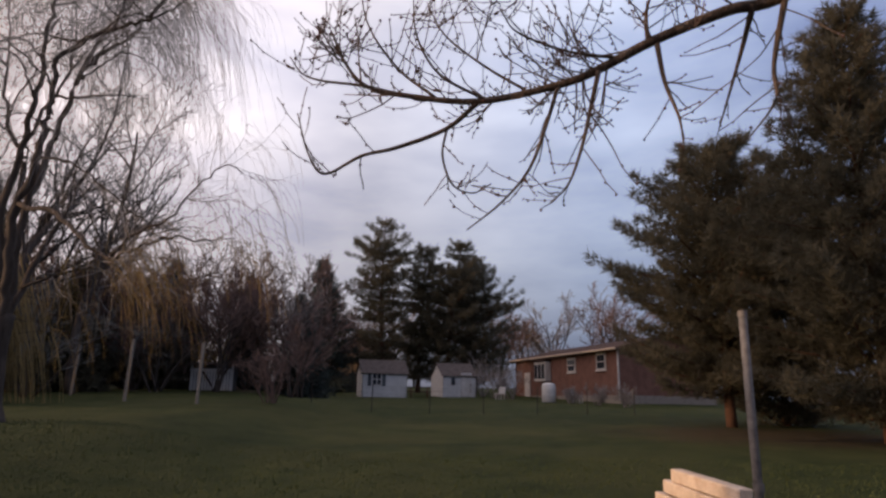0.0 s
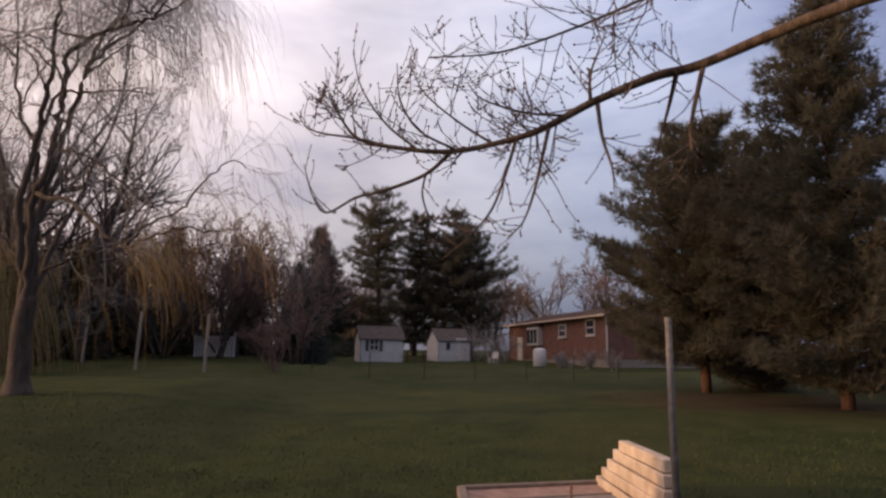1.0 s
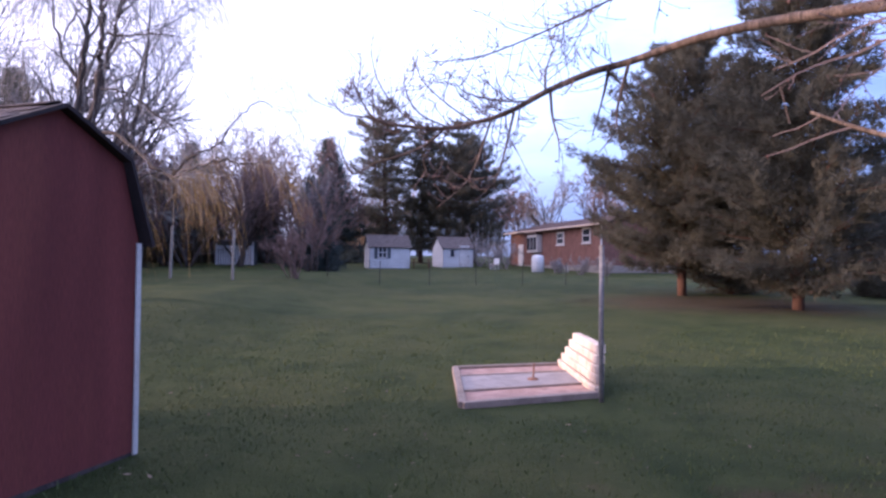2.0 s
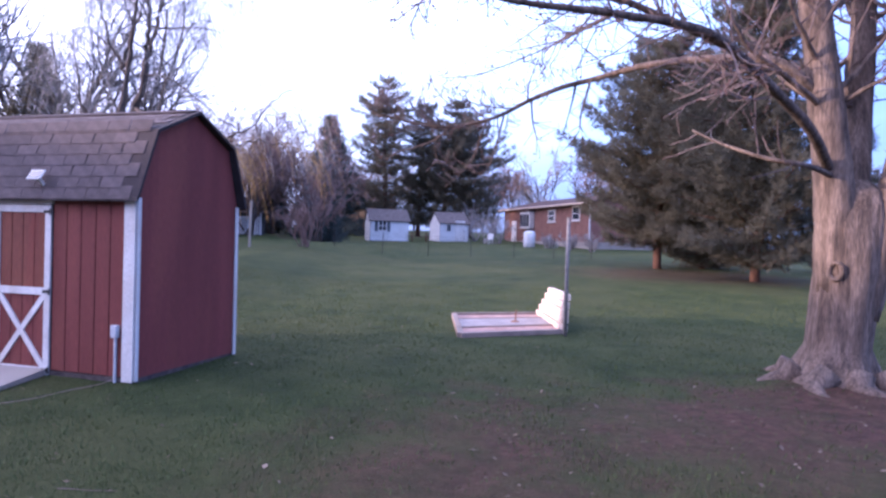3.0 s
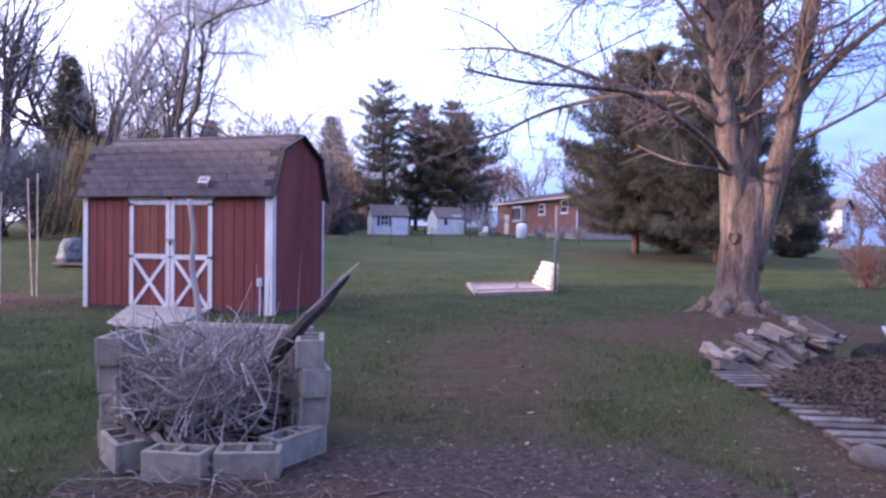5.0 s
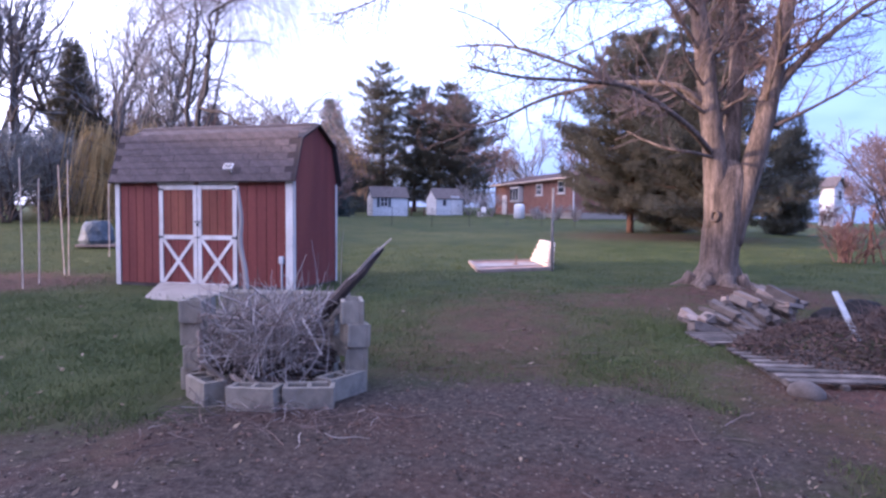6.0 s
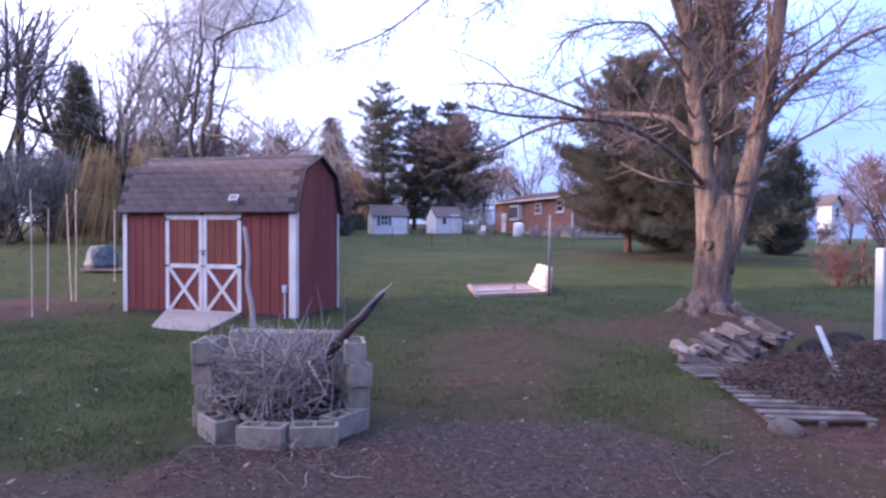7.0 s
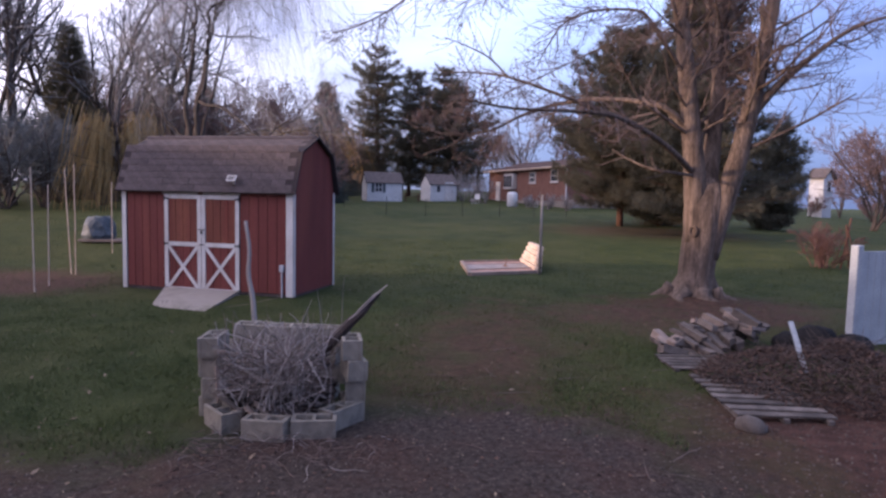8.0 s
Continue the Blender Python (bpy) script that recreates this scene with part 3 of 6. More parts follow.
    # outlet box with conduit
    cond = part("outlet_box", box((0.09, 0.06, 0.14), (-0.235, -0.02, 0.58), bevel=0.01), M_GREYBOX, shed, "grey outdoor outlet box with conduit")
    part("conduit", box((0.03, 0.03, 0.52), (-0.235, -0.010, 0.25), bevel=0.008), M_GREYBOX, cond)
    return shed


shed = build_shed()
SHED_M = shed.matrix_basis.copy()


def build_solar_lamp():
    lamp = thing("solar_lamp", "small solar spotlight with pale frame on the shed roof edge", "lamp", SHED_M @ pose(-1.25, -0.03, SH + 0.16, 0, 0, 0))
    bm = box((0.20, 0.02, 0.14), (0, 0, 0), bevel=0.006)
    bmesh.ops.transform(bm, matrix=pose(0, -0.12, 0.05, -35, 0, 0), verts=bm.verts[:])
    fr = part("frame", bm, M_WHITE, lamp)
    bm = box((0.15, 0.02, 0.09), (0, -0.004, 0), m=pose(0, -0.12, 0.05, -35, 0, 0))
    part("solar_panel", bm, M_GLASS, fr)
    part("stem", beam((0, -0.02, -0.06), (0, -0.11, 0.03), 0.03, 0.03), M_WHITE, lamp)


build_solar_lamp()


def build_ramp():
    ramp = thing("ramp", "pale concrete-grey ramp slab before the shed doors", "ramp", SHED_M @ pose(-2.03, 0, 0))
    bm = bmesh.new()
    top = [(-0.84, -0.035, 0.085), (0.84, -0.035, 0.085), (1.26, -1.74, -0.01), (0.10, -1.64, -0.01)]
    a = [bm.verts.new(p) for p in top]
    b = [bm.verts.new((p[0], p[1], p[2] - 0.10)) for p in top]
    bm.faces.new(a), bm.faces.new(b[::-1])
    for i in range(4):
        bm.faces.new((a[i], b[i], b[(i + 1) % 4], a[(i + 1) % 4]))
    bmesh.ops.recalc_face_normals(bm, faces=bm.faces[:])
    part("slab", bm, M_CONCRETE, ramp)


build_ramp()


def build_cable():
    s = Soup()
    pts = spline([SHED_M @ Vector(p) for p in ((-0.235, -0.05, 0.05), (-0.27, -0.18, 0.02), (-0.36, -0.5, 0.015), (-0.42, -0.9, 0.01), (-0.62, -1.2, 0.0), (-0.75, -1.35, -0.02))], 5)
    s.tube(pts, [0.004] * len(pts), 5)
    tagged(s.mesh("extension_cord", M_BOARD), "pale extension cord lying in the grass before the shed", "cord")


build_cable()


# ---- horseshoe pit ----
def build_pit():
    # corners: far left, near left, near right, far right
    fl, nl, nr, fr = Vector((2.46, 7.75, 0.06)), Vector((2.78, 5.27, 0.05)), Vector((4.58, 6.08, 0.05)), Vector((4.23, 8.32, 0.06))
    for p in (fl, nl, nr, fr):
        p.z = ground_z(p.x, p.y) + 0.035
    pit = thing("horseshoe_pit", "horseshoe pit of pale boards with sand strip and stacked timber backboard", "horseshoe pit")
    for a, b in ((fl, nl), (nl, nr), (fr, fl)):
        part("frame_board", beam(a, b, 0.11, 0.10, bevel=0.008), M_BOARD, pit)
    for f in (0.30, 0.72):
        a, b = nl.lerp(fl, f), nr.lerp(fr, f)
        part("divider_board", beam(a + Vector((0, 0, -0.005)), b + Vector((0, 0, -0.005)), 0.06, 0.08, bevel=0.006), M_BOARD, pit)
    for f0, f1, mm, nm, lb in ((0.0, 0.30, M_CLAY, "clay_bed", "reddish clay bed"), (0.30, 0.72, M_SAND, "sand_bed", "packed grey sand"), (0.72, 1.0, M_CLAY, "clay_bed", "reddish clay bed")):
        bm = bmesh.new()
        q = [nl.lerp(fl, f0), nr.lerp(fr, f0), nr.lerp(fr, f1), nl.lerp(fl, f1)]
        top = [bm.verts.new((p.x, p.y, p.z + (0.022 if nm == "sand_bed" else 0.008))) for p in q]
        bot = [bm.verts.new((p.x, p.y, p.z - 0.12)) for p in q]
        bm.faces.new(top)
        bm.faces.new(bot[::-1])
        for i in range(4):
            bm.faces.new((top[i], bot[i], bot[(i + 1) % 4], top[(i + 1) % 4]))
        bmesh.ops.recalc_face_normals(bm, faces=bm.faces[:])
        part(nm, bm, mm, pit, lb)
    # leaning backboard of stacked timbers
    side = (fr - nr).normalized()
    out = Vector((side.y, -side.x, 0))
    n = 5
    for i in range(n):
        lean = out * (0.035 + i * 0.022)
        shrink = 0.17 * i
        a = nr + lean + Vector((0, 0, 0.05 + i * 0.135)) + side * shrink * 0.3
        b = fr + lean + Vector((0, 0, 0.05 + i * 0.135)) - side * shrink
        part("timber", beam(a + rvec() * 0.008, b + rvec() * 0.008, 0.13, 0.128, bevel=0.012), M_BOARD_PALE, pit)
    c = nl.lerp(fl, 0.5).lerp(nr.lerp(fr, 0.5), 0.62)
    s = Soup()
    s.tube([Vector((c.x, c.y, 0.0)), Vector((c.x + 0.02, c.y, 0.38))], [0.013, 0.013], 7)
    st = s.mesh("stake", M_RUST, pit, "rusty iron stake")
    bm = bmesh.new()
    bmesh.ops.create_cone(bm, cap_ends=True, segments=14, radius1=0.09, radius2=0.06, depth=0.025, matrix=Matrix.Translation((c.x, c.y, c.z + 0.034)))
    part("stake_plate", bm, M_RUST, st)


build_pit()


def build_pole():
    pole = thing("metal_pole", "tall grey metal pole beside the horseshoe pit", "pole", pose(4.60, 5.80, 0))
    s = Soup()
    s.tube([Vector((0, 0, -0.2)), Vector((0.0, 0.02, 1.2)), Vector((0.01, 0.03, 2.12))], [0.035, 0.033, 0.031], 10)
    p = s.mesh("pipe", M_METAL, pole, shade=True)
    s = Soup()
    s.tube([Vector((0.01, 0.03, 2.11)), Vector((0.01, 0.03, 2.16))], [0.037, 0.034], 10)
    s.mesh("cap", M_METAL, p)
    s = Soup()
    s.tube([Vector((0.0, 0.01, 0.80)), Vector((0.0, 0.01, 0.86))], [0.041, 0.041], 10)
    s.mesh("collar", M_METAL, p)


build_pole()


# ---- trees ----
def grow(wood, twigs, p, d, length, r, level, spec):
    """One branch and, from it, its own branches; the thin ones go to the twigs."""
    steps = max(3 if level < 2 else 2, int(length / spec["seg"]))
    pts = shoot(p, d, length, steps, spec["wander"], spec["lift"] * (1 if level else 0.3))
    rad = taper(len(pts), r, max(r * spec["tip"], spec["thin"]))
    (wood if r > spec["cut"] else twigs).tube(pts, rad, 7 if r > 0.06 else 4 if r > 0.018 else 3)
    if level >= spec["levels"]:
        return
    count = spec["kids"][min(level, len(spec["kids"]) - 1)]
    for i in range(count):
        f = random.uniform(spec["bare"] if level == 0 else 0.15, 1.0)
        k = min(int(f * steps), steps - 1)
        q = pts[k].lerp(pts[k + 1], f * steps - k)
        axis = (pts[k + 1] - pts[k]).normalized()
        side = (rvec() - axis * 0.2)
        side = (side - axis * side.dot(axis)).normalized()
        ang = radians(random.uniform(*spec["angle"]))
        nd = axis * math.cos(ang) + side * math.sin(ang)
        grow(wood, twigs, q, nd, length * random.uniform(*spec["ratio"]) * (1.15 - 0.5 * f), rad[k] * random.uniform(0.45, 0.7), level + 1, spec)


WOODS = {"seg": 0.5, "wander": 0.16, "lift": 0.05, "tip": 0.25, "thin": 0.006, "cut": 0.03, "levels": 3, "kids": (9, 6, 6), "bare": 0.25, "angle": (25, 55), "ratio": (0.35, 0.6)}


def bare_tree(x, y, h, label, twig_mat, wood_mat=None, seed=1, r=None, stems=1, group="", name="bare_tree", thin=0.008, spread=0.25, **over):
    random.seed(seed)
    spec = dict(WOODS, thin=thin, **over)
    base = Vector((x, y, ground_z(x, y) - 0.1))
    t = thing(name, label, "tree", Matrix.Translation(base), group)
    wood, twigs = Soup(), Soup()
    r = r or h * 0.016
    for i in range(stems):
        d = Vector((random.uniform(-spread, spread), random.uniform(-spread, spread), 1)) if stems > 1 else Vector((random.uniform(-0.05, 0.05), random.uniform(-0.05, 0.05), 1))
        grow(wood, twigs, Vector((random.uniform(-0.2, 0.2), random.uniform(-0.2, 0.2), 0)) if stems > 1 else Vector((0, 0, 0)), d, h * random.uniform(0.85, 1.0), r, 0, spec)
    trunk = wood.mesh("trunk", wood_mat or M_WBARK, t, shade=True)
    if stems > 2:
        trunk["kind"] = "stuff"
    twigs.mesh("crown", twig_mat, t, "fine leafless twigs")
    return t


def needle_tuft(s, p, d, size, blades, wide=0.07):
    """A spray of thin needle blades round the direction d."""
    for _ in range(blades):
        v = (d + rvec() * 0.95).normalized() * size * random.uniform(0.6, 1.15)
        w = v.cross(rvec()).normalized() * size * wide
        s.tri(p + w, p - w, p + v)


def pine(x, y, h, label, needles=None, seed=1, radius=3.0, low=0.06, clumps=1.0, name="pine_tree", group="", shape="broad", size=0.42, trunk_r=None, blades=11, gap=0.0, step=0.042, jitter=0.22, limbs_each=5):
    random.seed(seed)
    base = Vector((x, y, ground_z(x, y) - 0.1))
    t = thing(name, label, "tree", Matrix.Translation(base), group)
    trunk, crown, limbs = Soup(), Soup(), Soup()
    r0 = trunk_r or h * 0.018
    tp = shoot((0, 0, 0), (0.02, 0.01, 1), h, 14, 0.035)
    trunk.tube(tp, taper(len(tp), r0, 0.03), 9)
    z = low * h
    while z < h * 0.985:
        f = z / h
        if shape == "cone":
            reach = radius * (1 - f) ** 0.85 + 0.15
        elif shape == "open":
            reach = radius * (0.52 + 0.48 * math.sin(math.pi * min(1, max(0.02, (f - low) / (1 - low)) ** 0.8)) ** 0.8) * random.uniform(0.6, 1.15) * (1 - 0.45 * smooth((f - 0.75) / 0.25))
        elif shape == "tapered":
            reach = radius * min(1.0, 0.72 + f * 1.6) * (1 - f) ** 0.62 + 0.25
        else:
            reach = radius * (0.86 + 0.14 * smooth((f - 0.25) / 0.2)) * (1 - 0.70 * smooth((f - 0.5) / 0.5)) * random.uniform(0.86, 1.1)
        n = 6 if shape == "cone" else limbs_each
        a0 = random.uniform(0, 6.28)
        k = min(int(f * 14), 13)
        c = tp[k].lerp(tp[k + 1], f * 14 - k)
        if not (gap and random.random() < gap):
            for i in range(n):
                a = a0 + 6.283 * i / n + random.uniform(-0.3, 0.3)
                ln = reach * random.uniform(0.72, 1.12)
                up = -0.18 if shape == "cone" else random.uniform(-0.12, 0.28)
                pts = shoot(c, (math.cos(a), math.sin(a), up), ln, 6, 0.10, 0.05)
                limbs.tube(pts, taper(7, max(0.018, 0.025 * ln ** 0.6), 0.008), 4)
                m = max(6, int(ln * 15 * clumps))
                for j in range(m):
                    g = random.uniform(0.10, 1.04)
                    q = min(int(g * 6), 5)
                    d = (pts[q + 1] - pts[q]).normalized()
                    side = d.cross(Vector((0, 0, 1)))
                    spread = 0.36 * ln * (1.05 - g) + 0.10
                    p = pts[q].lerp(pts[q + 1], min(g * 6 - q, 1.2)) + side * random.uniform(-spread, spread) + Vector((0, 0, random.uniform(-jitter, jitter)))
                    needle_tuft(crown, p, (d * 0.7 + Vector((0, 0, 0.35)) + side * random.uniform(-0.7, 0.7)).normalized(), size * random.uniform(0.75, 1.4), blades, 0.05)
        z += h * (0.030 if shape == "cone" else step) * random.uniform(0.75, 1.3)
    trunk.mesh("trunk", M_PBARK, t, shade=True)
    limbs.mesh("branchwood", M_PBARK, t)
    crown.mesh("crown", needles or M_NEEDLE, t, "dark evergreen needles")
    return t


# the old maple with three stems
def build_maple():
    random.seed(11)
    base = Vector((7.54, 2.62, 0))
    tree = thing("maple_tree", "large bare maple with three stems, pale bark and red buds", "tree")
    bx, by = base.x, base.y
    s = Soup()
    # flaring trunk with root buttresses, ring by ring
    rings = [(-0.1, 0.80), (0.08, 0.60), (0.25, 0.45), (0.5, 0.36), (0.9, 0.36), (1.4, 0.36), (1.8, 0.375), (2.15, 0.35), (2.4, 0.27), (2.55, 0.08)]
    n = 60
    rings = [(z0 + (z1 - z0) * k / 3, r0 + (r1 - r0) * k / 3) for (z0, r0), (z1, r1) in zip(rings, rings[1:]) for k in range(3)] + rings[-1:]
    for z, r in rings:
        f = max(0.0, 1 - z / 0.7)
        for k in range(n):
            a = 2 * math.pi * k / n
            rr = r * (1 + 0.17 * f * math.cos(5 * a + 0.6) + 0.09 * f * math.cos(3 * a) + 0.045 * noise.noise((math.cos(a) * 2, math.sin(a) * 2, z * 1.4)) + 0.05 * noise.noise((math.cos(a) * 7, math.sin(a) * 7, z * 0.9)) + 0.03 * noise.noise((math.cos(a) * 16, math.sin(a) * 16, z * 2.2)))
            if z > 1.4:
                rr *= 1 + min(1.0, (z - 1.4) / 0.6) * 0.14 * math.cos(2 * a)
            s.v.append(Vector((bx + 0.09 * z + rr * math.cos(a), by + rr * math.sin(a), z)))
    for i in range(len(rings) - 1):
        for k in range(n):
            a, b = i * n + k, i * n + (k + 1) % n
            s.f.append((a, b, b + n, a + n))
    s.mesh("trunk", M_BARK, tree, shade=True)
    for a, ln in ((0.3, 1.0), (1.5, 0.8), (2.5, 1.1), (3.4, 1.25), (4.2, 1.3), (4.9, 1.05), (5.6, 1.2)):
        s = Soup()
        p0 = Vector((bx + 0.45 * math.cos(a), by + 0.45 * math.sin(a), 0.24))
        pts = [p0]
        for j in range(1, 6):
            q = j / 5
            aa = a + 0.25 * math.sin(3 * q + a)
            x, y = bx + (0.45 + ln * q * 0.50) * math.cos(aa), by + (0.45 + ln * q * 0.50) * math.sin(aa)
            pts.append(Vector((x, y, ground_z(x, y) + 0.03 * (1 - q) - 0.05 - 0.05 * q)))
        s.tube(pts, taper(6, 0.16, 0.05), 9)
        s.mesh("root", M_BARK, tree, shade=True)
    # the old pruning scar: a raised ring of bark
    s = Soup()
    c = Vector((bx - 0.135, by - 0.275, 1.44))
    nrm = Vector((-0.70, -0.70, 0.05)).normalized()
    u = Vector((nrm.y, -nrm.x, 0)).normalized()
    w = nrm.cross(u)
    loop = [c + u * math.cos(a) * 0.075 + w * math.sin(a) * 0.10 + nrm * 0.015 for a in np.linspace(0, 2 * math.pi, 17)]
    s.tube(loop, [0.027] * 17, 7)
    s.mesh("pruning_scar", M_BARK, tree, "raised ring of healed bark")

    wood, twigs, buds = Soup(), Soup(), Soup()

    def stem(nm, pts, r0, r1, sides=12, label=""):
        q = spline(pts, 5)
        one = Soup()
        rad = [r * (1 + 0.05 * noise.noise((i * 0.7, r0 * 30, 0))) for i, r in enumerate(taper(len(q), r0, r1))]
        one.tube(q, rad, sides)
        one.mesh(nm, M_BARK, tree, label, shade=True)
        return q, rad

    def sprigs(q, rad, count, lo, hi, f0=0.1, lift=0.10, level=0, thick=0.30, budded=True, down=0.0):
        """Side shoots that start along a limb and curve up at their ends."""
        m = len(q) - 1
        for _ in range(count):
            f = random.uniform(f0, 1.0)
            k = min(int(f * m), m - 1)
            axis = (q[k + 1] - q[k]).normalized()
            side = rvec()
            side = (side - axis * side.dot(axis)).normalized()
            side.z = side.z * 0.8 + down
            d = axis * random.uniform(0.35, 0.9) + side
            ln = random.uniform(lo, hi) * (1.2 - 0.6 * f)
            st = max(4, int(ln / 0.14))
            p = shoot(q[k], d, ln, st, 0.20, lift)
            r0 = min(rad[k] * 0.55, thick * 0.016 + 0.0065 * ln)
            tr = taper(len(p), r0, 0.0042)
            (wood if r0 > 0.02 else twigs).tube(p, tr, 5 if r0 > 0.02 else 3)
            if level > 0:
                sprigs(p, tr, random.randint(5, 8), lo * 0.4, hi * 0.42, 0.2, lift * 1.3, level - 1, thick * 0.5, budded)
            elif budded:
                for b in p[1:]:
                    if random.random() < 0.6:
                        buds.lump(b + rvec() * 0.010, random.uniform(0.006, 0.013), 1.3)

    left = stem("stem", [(bx + 0.02, by - 0.04, 1.2), (bx - 0.04, by - 0.05, 2.0), (bx - 0.13, by - 0.05, 2.9), (bx - 0.28, by + 0.0, 4.2), (bx - 0.45, by + 0.1, 5.6), (bx - 0.68, by + 0.3, 7.4), (bx - 1.2, by + 0.7, 9.8)], 0.265, 0.10, 16)
    middle = stem("stem", [(bx + 0.22, by + 0.12, 1.6), (bx + 0.36, by + 0.35, 3.2), (bx + 0.48, by + 0.5, 4.6), (bx + 0.55, by + 0.7, 6.4), (bx + 0.55, by + 1.0, 8.6), (bx + 0.4, by + 1.3, 10.8)], 0.20, 0.07, 14)
    right = stem("stem", [(bx + 0.22, by - 0.04, 0.9), (bx + 0.46, by - 0.10, 1.9), (bx + 0.74, by - 0.12, 3.0), (bx + 0.98, by - 0.12, 4.3), (bx + 1.18, by - 0.1, 5.6), (bx + 1.50, by - 0.0, 7.4), (bx + 2.1, by + 0.2, 9.6)], 0.245, 0.09, 16)
    for q, rad in (left, middle, right):
        sprigs(q, rad, 24, 1.6, 3.6, 0.36, 0.03, 2, 1.6)
    # the long low limb that reaches over the lawn, and its upper fork
    q, rad = stem("limb", [(bx - 0.10, by + 0.0, 2.62), (6.75, 1.6, 2.95), (6.17, 1.08, 3.24), (5.6, 0.42, 3.40), (5.07, -0.18, 3.45), (4.3, -0.6, 3.44), (3.5, -0.95, 3.42), (2.76, -1.32, 3.50)], 0.066, 0.016, 9)
    sprigs(q, rad, 26, 0.5, 1.3, 0.30, 0.07, 1, 0.35)
    sprigs(q, rad, 16, 0.4, 1.0, 0.35, 0.10, 1, 0.35, down=-0.8)
    q, rad = stem("limb", [(5.35, 0.15, 3.44), (4.9, 0.0, 3.58), (4.2, -0.18, 3.80), (3.47, -0.27, 4.02), (2.95, -0.1, 4.12), (2.5, 0.05, 4.15)], 0.040, 0.011, 7)
    sprigs(q, rad, 22, 0.5, 1.3, 0.2, 0.05, 1, 0.3, down=-0.3)
    q, rad = stem("limb", [(3.47, -0.27, 4.02), (3.15, -0.3, 4.32), (2.8, -0.3, 4.5), (2.4, -0.3, 4.65)], 0.018, 0.007, 6)
    sprigs(q, rad, 10, 0.4, 0.9, 0.2, 0.08, 0, 0.25)
    # the limb with upturned, budding ends farther out
    q, rad = stem("limb", [(bx - 0.20, by + 0.0, 3.5), (6.75, 2.5, 3.95), (6.2, 3.2, 4.2), (5.5, 4.1, 4.36), (4.79, 4.91, 4.35), (4.38, 4.89, 4.24), (3.84, 4.89, 4.02), (3.43, 4.89, 3.8), (3.14, 4.89, 3.69), (2.56, 4.87, 3.57), (2.03, 4.8, 3.6), (1.74, 4.75, 3.66), (1.59, 4.71, 3.82), (1.48, 4.64, 4.06)], 0.062, 0.008, 9)
    sprigs(q, rad, 26, 0.35, 0.8, 0.35, 0.20, 1, 0.30)
    sprigs(q, rad, 16, 0.4, 0.9, 0.28, 0.12, 1, 0.35, down=-0.6)
    q3, r3 = stem("limb", [(6.3, 4.6, 5.9), (5.4, 4.8, 5.5), (4.5, 4.8, 5.05), (3.7, 4.7, 4.65), (3.0, 4.55, 4.35), (2.4, 4.4, 4.25)], 0.022, 0.006, 7)
    sprigs(q3, r3, 26, 0.5, 1.3, 0.25, 0.12, 1, 0.3, down=-0.8)
    for r0, lift, count, pts in (
            (0.020, 0.20, 9, [(2.56, 4.87, 3.57), (2.32, 4.87, 3.36), (1.96, 4.84, 3.21), (1.71, 4.81, 3.14), (1.45, 4.79, 3.0), (1.34, 4.72, 3.14), (1.28, 4.62, 3.4)]),
            (0.014, 0.22, 7, [(2.03, 4.8, 3.6), (1.69, 4.79, 3.69), (1.4, 4.79, 3.74), (1.23, 4.8, 3.81), (1.12, 4.8, 3.96)]),
            (0.020, 0.10, 9, [(3.42, 4.8, 3.74), (3.36, 4.82, 3.48), (3.29, 4.86, 3.19), (3.19, 4.88, 2.92), (3.05, 4.87, 2.77)]),
            (0.018, 0.12, 10, [(3.14, 4.89, 3.69), (3.05, 4.88, 3.39), (2.92, 4.88, 3.04), (2.72, 4.84, 2.78), (2.48, 4.8, 2.57)]),
            (0.011, 0.16, 7, [(2.32, 4.94, 3.4), (2.28, 5.01, 3.21), (2.35, 5.1, 3.01), (2.5, 5.16, 2.96), (2.64, 5.18, 3.04)]),
            (0.021, 0.05, 8, [(3.86, 4.89, 4.02), (3.89, 4.86, 3.67), (3.96, 4.82, 3.37), (3.96, 4.76, 3.1)]),
            (0.025, 0.05, 7, [(4.57, 4.9, 4.29), (4.53, 5.15, 4.0), (4.42, 5.42, 3.53)]),
            (0.025, 0.05, 8, [(4.81, 4.91, 4.37), (4.67, 4.91, 3.81), (4.63, 4.86, 3.5), (4.39, 4.8, 3.18)]),
            (0.013, 0.20, 9, [(2.24, 4.82, 3.59), (1.96, 4.82, 3.83), (1.73, 4.79, 4.17), (1.64, 4.77, 4.53)]),
            (0.013, 0.20, 9, [(2.61, 4.87, 3.58), (2.28, 4.72, 3.72), (2.13, 4.57, 3.95), (2.12, 4.43, 4.22)]),
            (0.013, 0.18, 8, [(2.93, 4.89, 3.64), (2.61, 4.91, 3.87), (2.29, 4.93, 4.17), (2.14, 4.96, 4.49)]),
            (0.014, 0.15, 9, [(3.59, 4.89, 3.89), (3.21, 4.74, 3.87), (2.85, 4.57, 3.93), (2.73, 4.42, 4.01)]),
            (0.021, 0.15, 9, [(3.8, 4.89, 4.01), (3.82, 4.94, 4.32), (3.98, 4.97, 4.74)])):
        q2, r2 = stem("branch", pts, r0, 0.0045, 6)
        sprigs(q2, r2, count + 3, 0.18, 0.6, 0.12, lift, 0, 0.22)
    # a thin bare limb above the pit, and a drooping one by the trunk
    q, rad = stem("limb", [(bx - 0.12, by - 0.1, 2.58), (6.8, 1.75, 2.60), (6.33, 1.65, 2.66), (5.95, 1.95, 2.86), (5.68, 2.2, 3.06)], 0.038, 0.012, 6)
